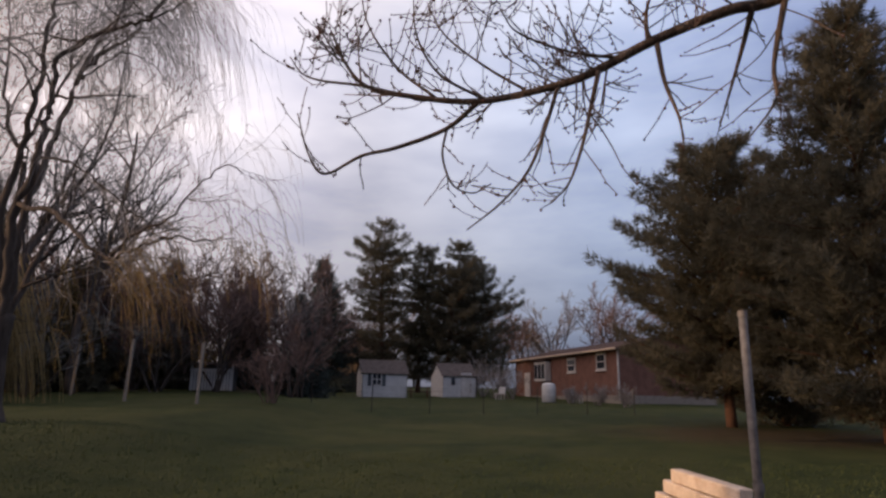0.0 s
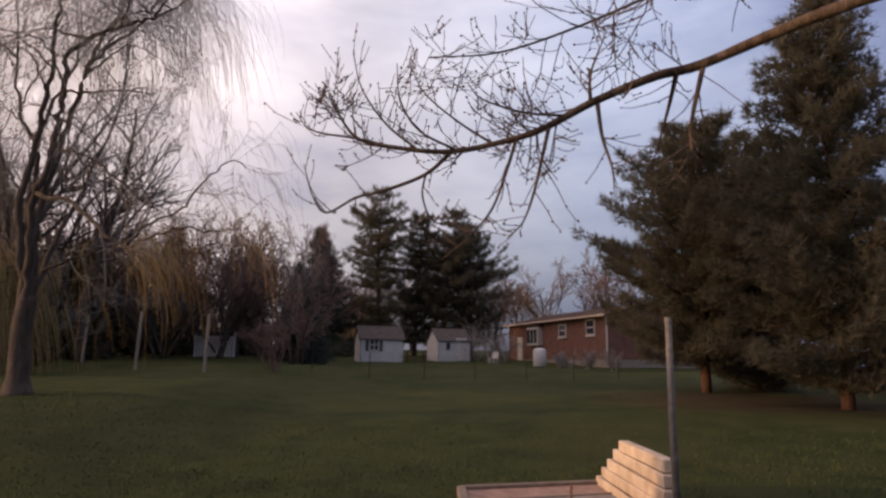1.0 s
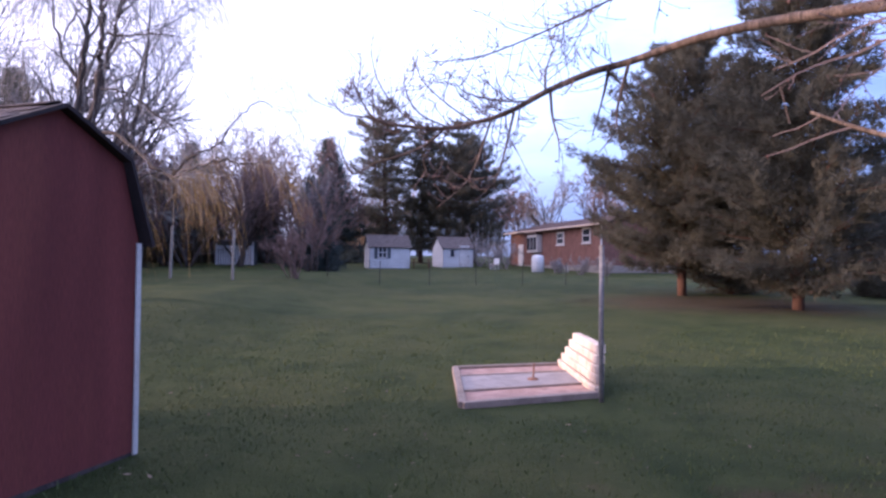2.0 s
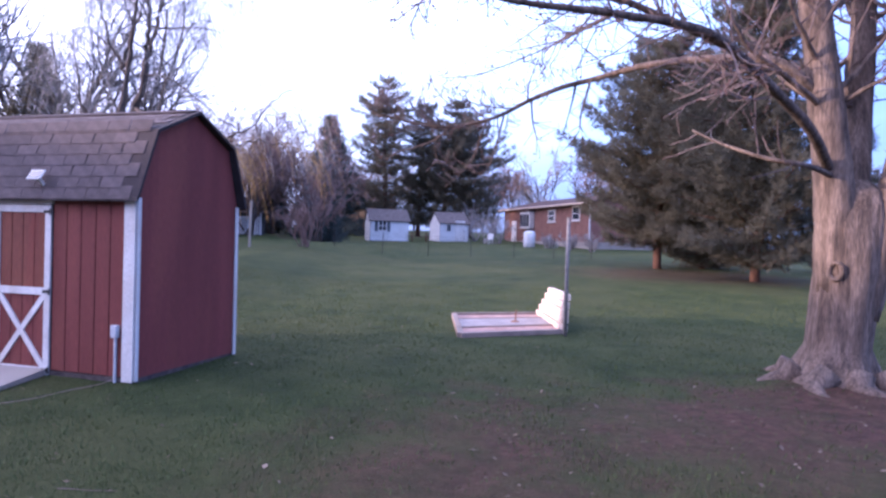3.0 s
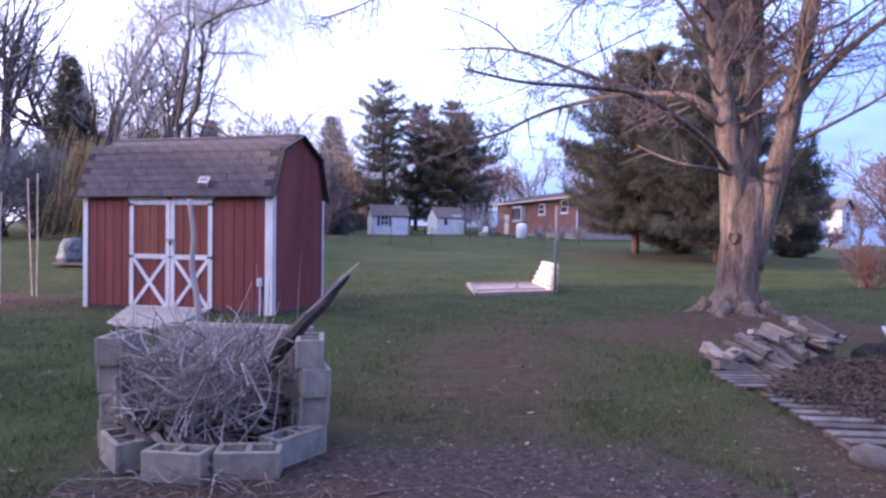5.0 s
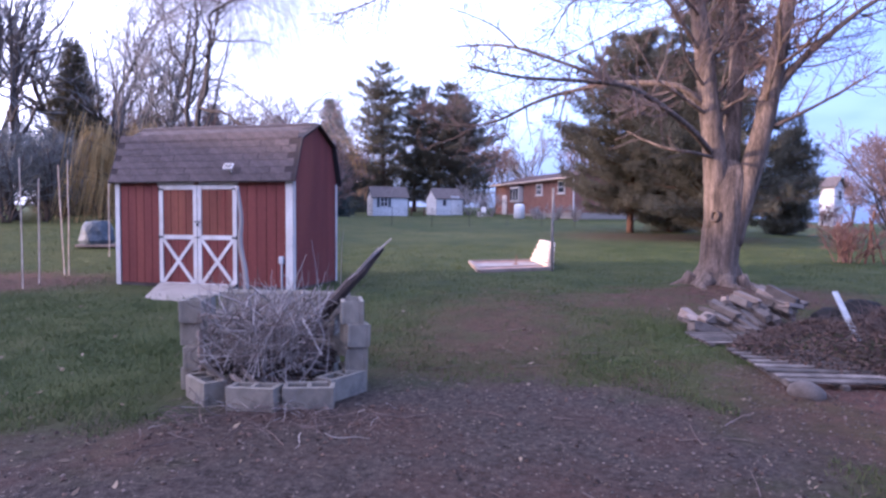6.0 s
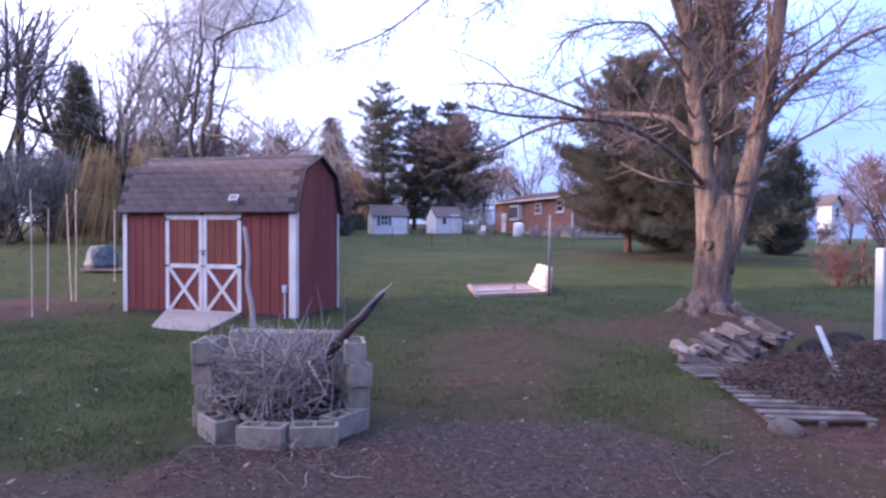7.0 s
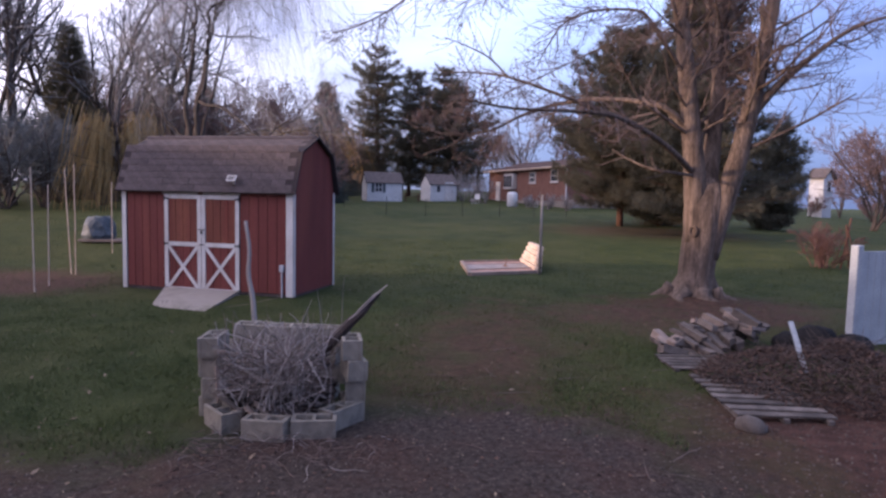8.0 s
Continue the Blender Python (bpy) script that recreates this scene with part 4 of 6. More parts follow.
    sprigs(q, rad, 9, 0.4, 0.9, 0.3, 0.1, 0, 0.3)
    # limbs to the far side
    q, rad = stem("limb", [(bx + 0.88, by - 0.1, 3.7), (bx + 1.3, by - 0.2, 4.3), (bx + 1.9, by - 0.3, 4.9), (bx + 2.7, by - 0.3, 5.5), (bx + 3.6, by - 0.4, 5.8)], 0.10, 0.02, 9)
    sprigs(q, rad, 20, 0.9, 1.9, 0.25, 0.08, 1, 0.6)
    q, rad = stem("limb", [(bx + 0.78, by - 0.1, 3.1), (bx + 1.2, by - 0.3, 3.3), (bx + 1.9, by - 0.5, 3.7), (bx + 2.7, by - 0.6, 4.2)], 0.05, 0.014, 7)
    sprigs(q, rad, 14, 0.6, 1.4, 0.3, 0.06, 1, 0.4)
    # three arching limbs of the left stem that droop at their ends
    for r0, count, pts in (
            (0.044, 44, [(bx - 0.34, by + 0.05, 4.6), (6.62, 2.25, 5.2), (6.3, 2.25, 5.66), (6.0, 2.2, 5.82), (5.2, 2.15, 5.79), (4.62, 2.12, 5.55), (4.3, 2.15, 5.1), (4.1, 2.15, 4.7)]),
            (0.048, 54, [(bx - 0.44, by + 0.1, 5.4), (6.55, 2.15, 6.4), (6.1, 2.1, 7.0), (5.4, 2.05, 7.12), (4.71, 2.0, 7.0), (3.56, 1.97, 6.44), (2.42, 1.93, 5.77)]),
            (0.052, 60, [(bx - 0.56, by + 0.2, 6.3), (6.3, 2.15, 7.2), (5.79, 2.04, 7.62), (5.15, 1.98, 7.73), (4.0, 1.91, 7.45), (2.4, 1.86, 6.63), (1.26, 1.84, 5.79), (0.57, 1.82, 5.42), (0.0, 1.8, 5.25)])):
        q, rad = stem("limb", pts, r0, 0.010, 8)
        sprigs(q, rad, count, 0.6, 1.6, 0.25, 0.02, 1, 0.35, down=-0.45)
    wood.mesh("branchwood", M_BARK, tree, shade=True)
    twigs.mesh("twig_spray", M_TWIG, tree, "fine reddish-grey twigs")
    buds.mesh("bud_spray", M_BUD, tree, "small swelling red buds")


build_maple()


def build_willow():
    random.seed(23)
    x, y = -8.3, 13.3
    base = Vector((x, y, ground_z(x, y) - 0.1))
    tree = thing("willow_tree", "tall many-stemmed weeping willow, leafless with pale hanging withes", "tree", Matrix.Translation(base))
    wood, withes, gold, fine = Soup(), Soup(), Soup(), Soup()

    def hang(p, ln, out, low=False):
        d = Vector(out) * 0.6 + Vector((0, 0, -0.1)) + rvec() * 0.2
        q = shoot(p, d, ln, 6, 0.09, -0.45)
        (gold if low else withes).tube(q, taper(7, 0.005 if low else 0.0034, 0.0022), 3)

    def spray(q, rad, kids, f0, ln, reach=(0.5, 1.3), low=False):
        """Side twigs that arch over and let their withes hang."""
        m = len(q) - 1
        for _ in range(kids):
            f = random.uniform(f0, 1)
            k = min(int(f * m), m - 1)
            ax = (q[k + 1] - q[k]).normalized()
            d = ax * 0.8 + rvec() * 0.9
            w = shoot(q[k], d, random.uniform(*reach), 7, 0.16, 0.0 if low else 0.05)
            fine.tube(w, taper(8, min(0.010, rad[k] * 0.4), 0.0035), 4)
            out = Vector((d.x, d.y, 0))
            for c in w[2:]:
                if random.random() < 0.8:
                    hang(c, random.uniform(*ln), out, low)
                v = shoot(c, d * 0.5 + rvec(), random.uniform(0.3, 0.8), 5, 0.2, -0.05)
                fine.tube(v, taper(6, 0.0040, 0.0022), 3)
                if random.random() < 0.5:
                    hang(v[-1], random.uniform(*ln) * 0.8, out, low)

    def limb(pts, r0, r1, kids, ln, f0=0.3, low=False):
        q = spline(pts, 5)
        q = [p + rvec() * min(0.05, r0) for p in q]
        rad = taper(len(q), r0, r1)
        wood.tube(q, rad, 9 if r0 > 0.08 else 6)
        spray(q, rad, kids, f0, ln, low=low)
        return q, rad

    trunk = Soup()
    q = spline([(0.1, 0, 0), (0.06, 0, 0.8), (0.02, 0, 1.6), (0.08, 0, 2.4)], 5)
    trunk.tube(q, [r * (1 + 0.5 * max(0.0, 1 - i / 3.0)) for i, r in enumerate(taper(len(q), 0.26, 0.20))], 12)
    trunk.mesh("trunk", M_WBARK, tree, shade=True)
    stems = (
        ([(-0.02, 0.05, 1.7), (-0.42, 0.3, 3.3), (-0.63, 0.5, 4.65), (-0.67, 0.6, 5.7), (-0.80, 0.6, 6.4), (-1.28, 0.6, 7.2), (-1.53, 0.6, 8.2), (-1.70, 0.6, 9.6), (-1.98, 0.5, 11.3)], 0.095),
        ([(-1.64, 0.6, 8.8), (-2.32, 0.5, 9.4), (-2.84, 0.3, 10.0), (-3.15, 0.2, 10.5)], 0.045),
        ([(-0.73, 0.6, 6.6), (-0.61, 0.9, 7.7), (-0.39, 1.2, 8.9), (-0.50, 1.4, 9.9), (-0.70, 1.5, 11.6)], 0.055),
        ([(0.04, 0.0, 2.1), (-0.20, -0.1, 3.5), (-0.26, -0.2, 4.65), (-0.16, -0.2, 5.8), (0.08, -0.3, 6.8), (0.16, -0.3, 8.0), (0.21, -0.4, 9.1), (0.32, -0.4, 10.1), (0.08, -0.5, 11.0), (-0.28, -0.5, 12.2)], 0.105),
        ([(0.32, -0.4, 10.1), (0.54, -0.2, 11.2), (0.85, 0.0, 12.3)], 0.042),
        ([(0.08, 0.02, 2.2), (0.00, 0.1, 3.4), (0.02, 0.1, 4.65), (0.29, 0.1, 5.9), (0.38, 0.2, 6.8), (0.72, 0.2, 8.0), (0.97, 0.3, 8.6), (1.70, 0.5, 9.4), (2.05, 0.6, 10.0), (2.56, 0.7, 10.8)], 0.110),
        ([(0.72, 0.2, 8.0), (0.70, 0.6, 9.1), (0.94, 1.0, 10.3), (1.37, 1.2, 11.2), (1.55, 1.3, 12.2)], 0.060),
        ([(0.10, -0.02, 2.2), (0.20, -0.3, 3.4), (0.34, -0.5, 4.65), (0.73, -0.6, 5.7), (0.75, -0.6, 6.6), (0.92, -0.7, 7.2), (0.95, -0.8, 8.0), (1.74, -1.0, 8.45), (2.43, -1.1, 8.6), (3.12, -1.2, 8.65), (3.80, -1.2, 8.95), (4.36, -1.2, 9.3)], 0.110),
        ([(0.02, 0.1, 2.0), (-0.1, 0.9, 3.8), (0.1, 1.6, 5.8), (0.4, 2.1, 8.0), (0.5, 2.3, 10.8)], 0.080),
    )
    for pts, r0 in stems:
        q, rad = limb(pts, r0, 0.014, 6, (0.6, 1.8), 0.55)
        # boughs that arch out to a round crown and droop
        m = len(q) - 1
        for j in range(6):
            f = 0.45 + 0.54 * (j + random.random()) / 6
            k = min(int(f * m), m - 1)
            a = random.uniform(0, 6.283)
            high = min(1.0, max(0.0, (q[k].z - 6.0) / 6.5))
            reach = 3.3 * math.sqrt(max(0.05, 1 - high ** 2.2)) * random.uniform(0.55, 1.0)
            c = Vector((0.1 + q[k].x * 0.35 + reach * math.cos(a), q[k].y * 0.35 + 0.85 * reach * math.sin(a), q[k].z + 0.2))
            mid = q[k].lerp(c, 0.45) + Vector((0, 0, random.uniform(0.4, 1.0)))
            limb([q[k], q[k].lerp(mid, 0.55) + rvec() * 0.1, mid, mid.lerp(c, 0.6) + Vector((0, 0, 0.15)), c + Vector((0, 0, -0.1))], min(0.030, rad[k] * 0.6), 0.007, 8, (0.8, 3.0), 0.25)
    # boughs on the lawn side with long curtains
    limb([(3.3, -1.2, 8.7), (3.8, -1.3, 9.4), (4.2, -1.3, 9.6), (4.5, -1.3, 9.2)], 0.030, 0.008, 18, (1.2, 3.4), 0.15)
    limb([(2.4, -1.1, 8.6), (2.9, -1.3, 9.5), (3.3, -1.3, 10.0), (3.7, -1.3, 9.7)], 0.028, 0.008, 16, (1.2, 3.4), 0.2)
    limb([(2.0, 0.6, 10.0), (2.7, 0.4, 10.4), (3.1, 0.3, 10.2), (3.5, 0.2, 9.7)], 0.028, 0.008, 15, (1.2, 3.4), 0.2)
    limb([(0.92, -0.7, 7.2), (1.58, -0.8, 7.1), (2.51, -0.9, 7.05), (3.43, -1.0, 6.9)], 0.036, 0.009, 16, (0.8, 2.6), 0.2)
    # the low sweeping limbs over the lawn
    limb([(0.40, -0.5, 4.7), (1.6, -0.9, 4.4), (2.75, -1.35, 3.55), (3.35, -1.45, 3.3), (3.83, -1.65, 3.4), (4.57, -1.75, 3.6), (5.45, -1.95, 3.5), (6.05, -1.95, 3.5)], 0.060, 0.010, 17, (0.5, 1.6), 0.25, True)
    limb([(3.35, -1.45, 3.3), (3.81, -1.55, 3.7), (4.55, -1.65, 4.0), (5.15, -1.75, 4.6), (5.70, -1.85, 5.0), (6.05, -1.85, 4.8)], 0.036, 0.008, 16, (0.6, 1.8), 0.25)
    limb([(0.74, -0.6, 5.8), (1.6, -0.7, 5.6), (2.5, -0.8, 5.0), (3.3, -0.9, 4.4), (3.8, -0.9, 4.1)], 0.034, 0.009, 14, (0.6, 1.8), 0.2)
    limb([(-0.4, 0.3, 3.2), (-1.1, 0.3, 3.9), (-1.75, 0.3, 4.7), (-2.1, 0.2, 5.4), (-2.8, 0.1, 5.9), (-3.3, 0.0, 6.2)], 0.055, 0.012, 16, (0.8, 2.8), 0.25)
    limb([(-0.63, 0.5, 4.6), (-1.5, 0.8, 5.6), (-2.4, 0.9, 6.8), (-3.2, 0.8, 7.4)], 0.045, 0.010, 16, (0.8, 2.8), 0.25)
    limb([(0.05, 0.3, 3.0), (1.2, 0.5, 3.5), (2.4, 0.5, 3.8), (3.4, 0.4, 3.7)], 0.036, 0.010, 16, (0.8, 2.6), 0.2, True)
    wood.mesh("branchwood", M_WBARK, tree, shade=True)
    fine.mesh("branchlet_spray", M_WTWIG, tree)
    withes.mesh("withe_curtain", M_WTWIG, tree, "thin hanging willow withes")
    gold.mesh("golden_curtain", M_GWITHE, tree, "golden withes hanging low")


build_willow()


# ---- evergreens and far trees ----
pine(10.4, 24.3, 10.9, "broad dark pine with branches down to the ground", seed=3, radius=4.4, low=0.11, clumps=3.6, group="pines on the lawn edge", size=0.30, blades=5, step=0.033, limbs_each=6)
pine(12.9, 26.0, 9.6, "broad dark pine with branches down to the ground", seed=4, radius=3.2, low=0.02, clumps=2.6, group="pines on the lawn edge", size=0.30, blades=5, step=0.036)
pine(12.8, 19.2, 12.9, "tall dark pine with a reddish bare lower trunk", seed=5, radius=4.1, low=0.05, clumps=3.4, group="pines on the lawn edge", shape="tapered", size=0.30, blades=5, trunk_r=0.19, step=0.030, limbs_each=6)
pine(19.7, 27.5, 6.2, "low bushy pine beside the far lawn", seed=7, radius=2.0, low=0.03, clumps=2.2, group="pines on the lawn edge", size=0.34, blades=5, step=0.036)
pine(-8.9, 57.8, 16.6, "tall open pine standing behind the white sheds", seed=28, radius=3.7, low=0.16, clumps=1.5, group="far pines", shape="open", size=0.40, blades=5, gap=0.05, step=0.036, jitter=0.20, limbs_each=7)
pine(-5.9, 60.5, 14.0, "tall open pine standing behind the white sheds", seed=9, radius=3.4, low=0.10, clumps=1.5, group="far pines", shape="open", size=0.40, blades=5, gap=0.05, step=0.036, jitter=0.20, limbs_each=7)
pine(-3.3, 60.2, 14.2, "dense round-topped pine behind the white sheds", seed=10, radius=4.0, low=0.08, clumps=1.5, group="far pines", size=0.40, blades=5, gap=0.05, step=0.040, jitter=0.20, limbs_each=7)
pine(-0.6, 61.5, 13.8, "dense round-topped pine behind the white sheds", seed=12, radius=4.6, low=0.08, clumps=1.5, group="far pines", size=0.40, blades=5, gap=0.05, step=0.040, jitter=0.20, limbs_each=7)
pine(-14.2, 57.5, 12.6, "narrow pointed blue-grey spruce", M_NEEDLE_B, seed=13, radius=4.2, low=0.04, clumps=1.7, name="spruce_tree", shape="cone", size=0.45, blades=5)
pine(-22.5, 45.0, 9.5, "pointed spruce among the bare trees", M_NEEDLE_B, seed=14, radius=2.4, low=0.04, clumps=1.1, name="spruce_tree", shape="cone", size=0.6, blades=5)
pine(-17.0, 47.0, 8.5, "pointed spruce among the bare trees", M_NEEDLE_B, seed=15, radius=2.1, low=0.04, clumps=1.1, name="spruce_tree", shape="cone", size=0.6, blades=5)
pine(-24.3, 30.0, 11.6, "dark evergreen in the hedgerow", seed=16, radius=3.2, low=0.04, clumps=1.2, name="spruce_tree", shape="cone", size=0.6, blades=5)
pine(-21.2, 33.0, 7.0, "dark evergreen in the hedgerow", seed=17, radius=2.2, low=0.04, clumps=1.2, name="spruce_tree", shape="cone", size=0.6, blades=5)

for i, (x, y, h) in enumerate([(-27, 34, 12.5), (-30, 40, 13), (-24.5, 38, 11), (-33, 33, 12), (-37, 45, 13), (-22, 21, 11.5), (-25.5, 24, 12.5), (-20, 27, 11), (-28.5, 22, 12), (-31, 27, 13), (-18.5, 30, 10.5), (-23.5, 30, 12), (-34, 24, 12), (-27, 17, 11.5)]):
    bare_tree(x, y, h * 1.42, "tall bare tree in the hedgerow, its twigs greyed for haze", M_HAZE_HEDGE, seed=40 + i, group="hedgerow trees", thin=0.015, kids=(11, 7, 5))
for i, (x, y, h) in enumerate([(-18.5, 42, 6.5), (-15.5, 44, 6.0), (-21, 47, 7), (-12.5, 46, 6.5), (-26, 50, 7.5), (-13.6, 42.5, 6.4), (-30, 52, 8), (-35, 55, 8), (-15, 38, 4.6), (-19.6, 37, 5), (-14, 36, 4.4), (-17, 35, 5), (-20.4, 35, 5.4), (-23.3, 36, 5.5), (-26, 36.5, 6), (-11.6, 39.5, 5)]):
    bare_tree(x, y, h * 1.4, "reddish-brown leafless shrub tree at the lawn edge", M_BARE_RED, seed=60 + i, group="brushy trees", stems=5, thin=0.024, r=0.07, spread=0.42, kids=(7, 5, 4))
for i, (x, y, h) in enumerate([(-19.5, 20, 4.4), (-22, 17.5, 4.6), (-25, 19, 4.8), (-17.2, 25.5, 4.5), (-19, 35.5, 4.2), (-21.5, 24, 4.8), (-28, 19.5, 5), (-24, 27, 5), (-22, 34.5, 4.8), (-30, 23, 5), (-18, 22.5, 4.2), (-20.5, 21.5, 4.6), (-23.5, 21, 4.8), (-26.5, 23, 5), (-20, 18, 4.2), (-18, 37, 4.4), (-27, 30, 5.2), (-33.5, 34, 5), (-36.5, 37, 5.4), (-31.5, 31, 5)]):
    bare_tree(x, y, h, "dense grey-brown thicket shrub in the hedgerow", M_THICKET, seed=160 + i, group="hedgerow thicket", stems=6, thin=0.019, r=0.055, spread=0.6, kids=(7, 4, 4), name="thicket")
for i, (x, y, h) in enumerate([(4, 74, 8.5), (8.5, 76, 9), (12, 72, 8.5), (16, 78, 9.5), (1.5, 80, 8), (22, 75, 9), (-18, 78, 9), (-26, 76, 10), (-10, 84, 9), (30, 80, 9), (40, 85, 9)]):
    bare_tree(x, y, h, "distant leafless tree, pinkish with spring buds", M_BARE_RED, seed=80 + i, group="distant trees", stems=2, thin=0.030, kids=(8, 5, 4))
for i, (x, y, h) in enumerate([(33, 40, 7.5), (30.5, 36, 6.5), (37, 44, 8), (27.5, 24.0, 4.6), (47, 62, 6.5), (52, 60, 6.5), (57, 58, 7), (62, 55, 7), (44, 66, 6)]):
    bare_tree(x, y, h, "reddish budding tree at the far side of the lawn", M_BARE_RED, seed=100 + i, group="reddish trees", stems=4, thin=0.024, r=0.09, spread=0.4, kids=(9, 6, 5))
for i, (x, y, h) in enumerate([(42.5, 57, 2.6), (45.5, 55, 2.8), (48.5, 53, 2.6), (51.5, 51, 2.8), (38.0, 60.5, 2.4)]):
    bare_tree(x, y, h, "low reddish thicket at the far edge of the lawn", M_BARE_RED, seed=190 + i, group="low thicket", stems=7, thin=0.020, r=0.04, spread=0.8, kids=(7, 5, 3), name="thicket")
bare_tree(-6.35, 24.6, 2.1, "bare reddish shrub on the lawn", M_BARE_RED, seed=120, name="shrub", stems=16, r=0.022, thin=0.006, spread=0.5, kids=(6, 5, 0), levels=2, cut=0.05)
bare_tree(-9.3, 36.5, 6.0, "thin bare tree by the lawn edge", M_BARE, seed=121, stems=2, thin=0.012, r=0.07)


def yellow_willow(x, y, h, w, seed):
    random.seed(seed)
    base = Vector((x, y, ground_z(x, y) - 0.1))
    t = thing("weeping_willow", "small weeping willow with a curtain of yellow withes", "tree", Matrix.Translation(base))
    wood, boughs, s = Soup(), Soup(), Soup()
    tp = shoot((0, 0, 0), (0, 0, 1), h * 0.7, 6, 0.1)
    wood.tube(tp, taper(7, 0.16, 0.07), 7)
    for i in range(46):
        a, f = random.uniform(0, 6.28), random.uniform(0.45, 1)
        p = tp[min(int(f * 6), 6)]
        L = w * random.uniform(0.5, 1.0)
        q = shoot(p, (math.cos(a), math.sin(a), 0.9), L, 6, 0.1, -0.12)
        boughs.tube(q, taper(7, 0.04, 0.012), 4)
        for e in q[2:]:
            for _ in range(4):
                v = shoot(e + rvec() * 0.2, (math.cos(a) * 0.3, math.sin(a) * 0.3, -0.5), random.uniform(0.8, h * 0.5), 4, 0.08, -0.4)
                s.tube(v, taper(5, 0.014, 0.008), 3)
    wood.mesh("trunk", M_WBARK, t)
    boughs.mesh("branchwood", M_WBARK, t)
    s.mesh("withe_curtain", M_YWITHE, t, "yellow hanging withes")


yellow_willow(-15.3, 20.3, 7.2, 2.7, 7)
for i in range(16):
    random.seed(220 + i)
    x, y = -22 + 3.4 * i + random.uniform(-1, 1), random.uniform(70, 84)
    bare_tree(x, y, random.uniform(8.5, 10.5), "distant leafless tree in a hazy row", M_BARE_RED if i % 3 else M_BARE, seed=230 + i, group="distant trees", stems=3, thin=0.036, r=0.12, spread=0.45, kids=(7, 5, 3))
yellow_willow(-18.6, 46.5, 7.2, 2.8, 8)
for i, (x, y, h) in enumerate(((-28.5, 40.0, 6.8), (-25.6, 40.4, 6.4), (-23.0, 41.0, 6.6), (-20.4, 41.6, 5.8))):
    pine(x, y, h, "dark bushy evergreen in the hedgerow", seed=180 + i, radius=2.3, low=0.03, clumps=1.4, group="hedgerow evergreens", size=0.5, blades=5)
pine(-10.6, 40.5, 6.6, "dark evergreen beside the brushy trees", M_NEEDLE_B, seed=18, radius=1.9, low=0.04, clumps=1.2, name="spruce_tree", shape="cone", size=0.5, blades=5)
bare_tree(-9.0, 34.5, 4.4, "reddish-brown leafless shrub tree at the lawn edge", M_BARE_RED, seed=76, group="brushy trees", stems=5, thin=0.013, r=0.05, spread=0.5, kids=(8, 6, 4))


# ---- far buildings ----
def gable_shed(x, y, rz, ln, dp, hw, hp, label, window=True, door=False):
    """A small garden shed: length along local x, gables at its ends."""
    t = thing("storage_shed", label, "shed", pose(x, y, ground_z(x, y) - 0.05, 0, 0, rz), "white storage sheds")
    for nm, sz, ce in (("front_wall", (ln, 0.08, hw), (0, -dp / 2 + 0.04, hw / 2)), ("back_wall", (ln, 0.08, hw), (0, dp / 2 - 0.04, hw / 2))):
        part(nm, box(sz, ce), M_VINYL, t)
    turn = Matrix(((0, 1, 0, 0), (1, 0, 0, 0), (0, 0, 1, 0), (0, 0, 0, 1)))
    for x0 in (-ln / 2, ln / 2 - 0.08):
        bm = prism([(-dp / 2, 0), (dp / 2, 0), (dp / 2, hw), (0, hp), (-dp / 2, hw)], x0 - 0.003, x0 + 0.083)
        bmesh.ops.transform(bm, matrix=turn, verts=bm.verts[:])
        bmesh.ops.recalc_face_normals(bm, faces=bm.faces[:])
        part("gable_wall", bm, M_VINYL, t)
    for sgn in (-1, 1):
        part("roof", beam((-ln / 2 - 0.12, sgn * (dp / 4 + 0.06), (hw + hp) / 2 - 0.03), (ln / 2 + 0.12, sgn * (dp / 4 + 0.06), (hw + hp) / 2 - 0.03), math.hypot(dp / 2 + 0.12, hp - hw) + 0.05, 0.07,
                              up=Vector((0, math.sin(math.atan2(hp - hw, dp / 2)) * sgn * 1.0, math.cos(math.atan2(hp - hw, dp / 2))))), M_SHROOF, t)
    yf = -dp / 2
    if window:
        wx = -ln * 0.18
        win = part("window", box((0.72, 0.06, 0.90), (wx, yf - 0.01, 1.25)), M_WHITE, t)
        for px in (-0.16, 0.16):
            for pz in (-0.2, 0.2):
                part("pane", box((0.26, 0.03, 0.34), (wx + px, yf - 0.032, 1.25 + pz)), M_GLASS, win)
        for sx in (-0.52, 0.52):
            part("shutter", box((0.26, 0.05, 0.95), (wx + sx, yf - 0.015, 1.25), bevel=0.01), M_TARP, t, "grey-blue shutter")
    if door:
        d = part("door", box((0.9, 0.06, 1.8), (ln * 0.2, yf - 0.015, 0.95), bevel=0.01), M_WHITE, t)
        part("door_handle", box((0.06, 0.05, 0.12), (ln * 0.2 + 0.35, yf - 0.06, 0.95)), M_BLACK, d)
        wn_ = part("window", box((0.45, 0.05, 0.7), (-ln * 0.2, yf - 0.012, 1.2)), M_WHITE, t)
        part("pane", box((0.34, 0.03, 0.58), (-ln * 0.2, yf - 0.03, 1.2)), M_GLASS, wn_)
    return t


gable_shed(-6.7, 47.4, 22, 3.25, 2.5, 1.7, 2.65, "white vinyl storage shed with grey roof and shuttered window")
gable_shed(-1.75, 51.4, 27, 2.75, 2.6, 1.65, 2.6, "white vinyl storage shed with tan-grey roof and a door", window=False, door=True)


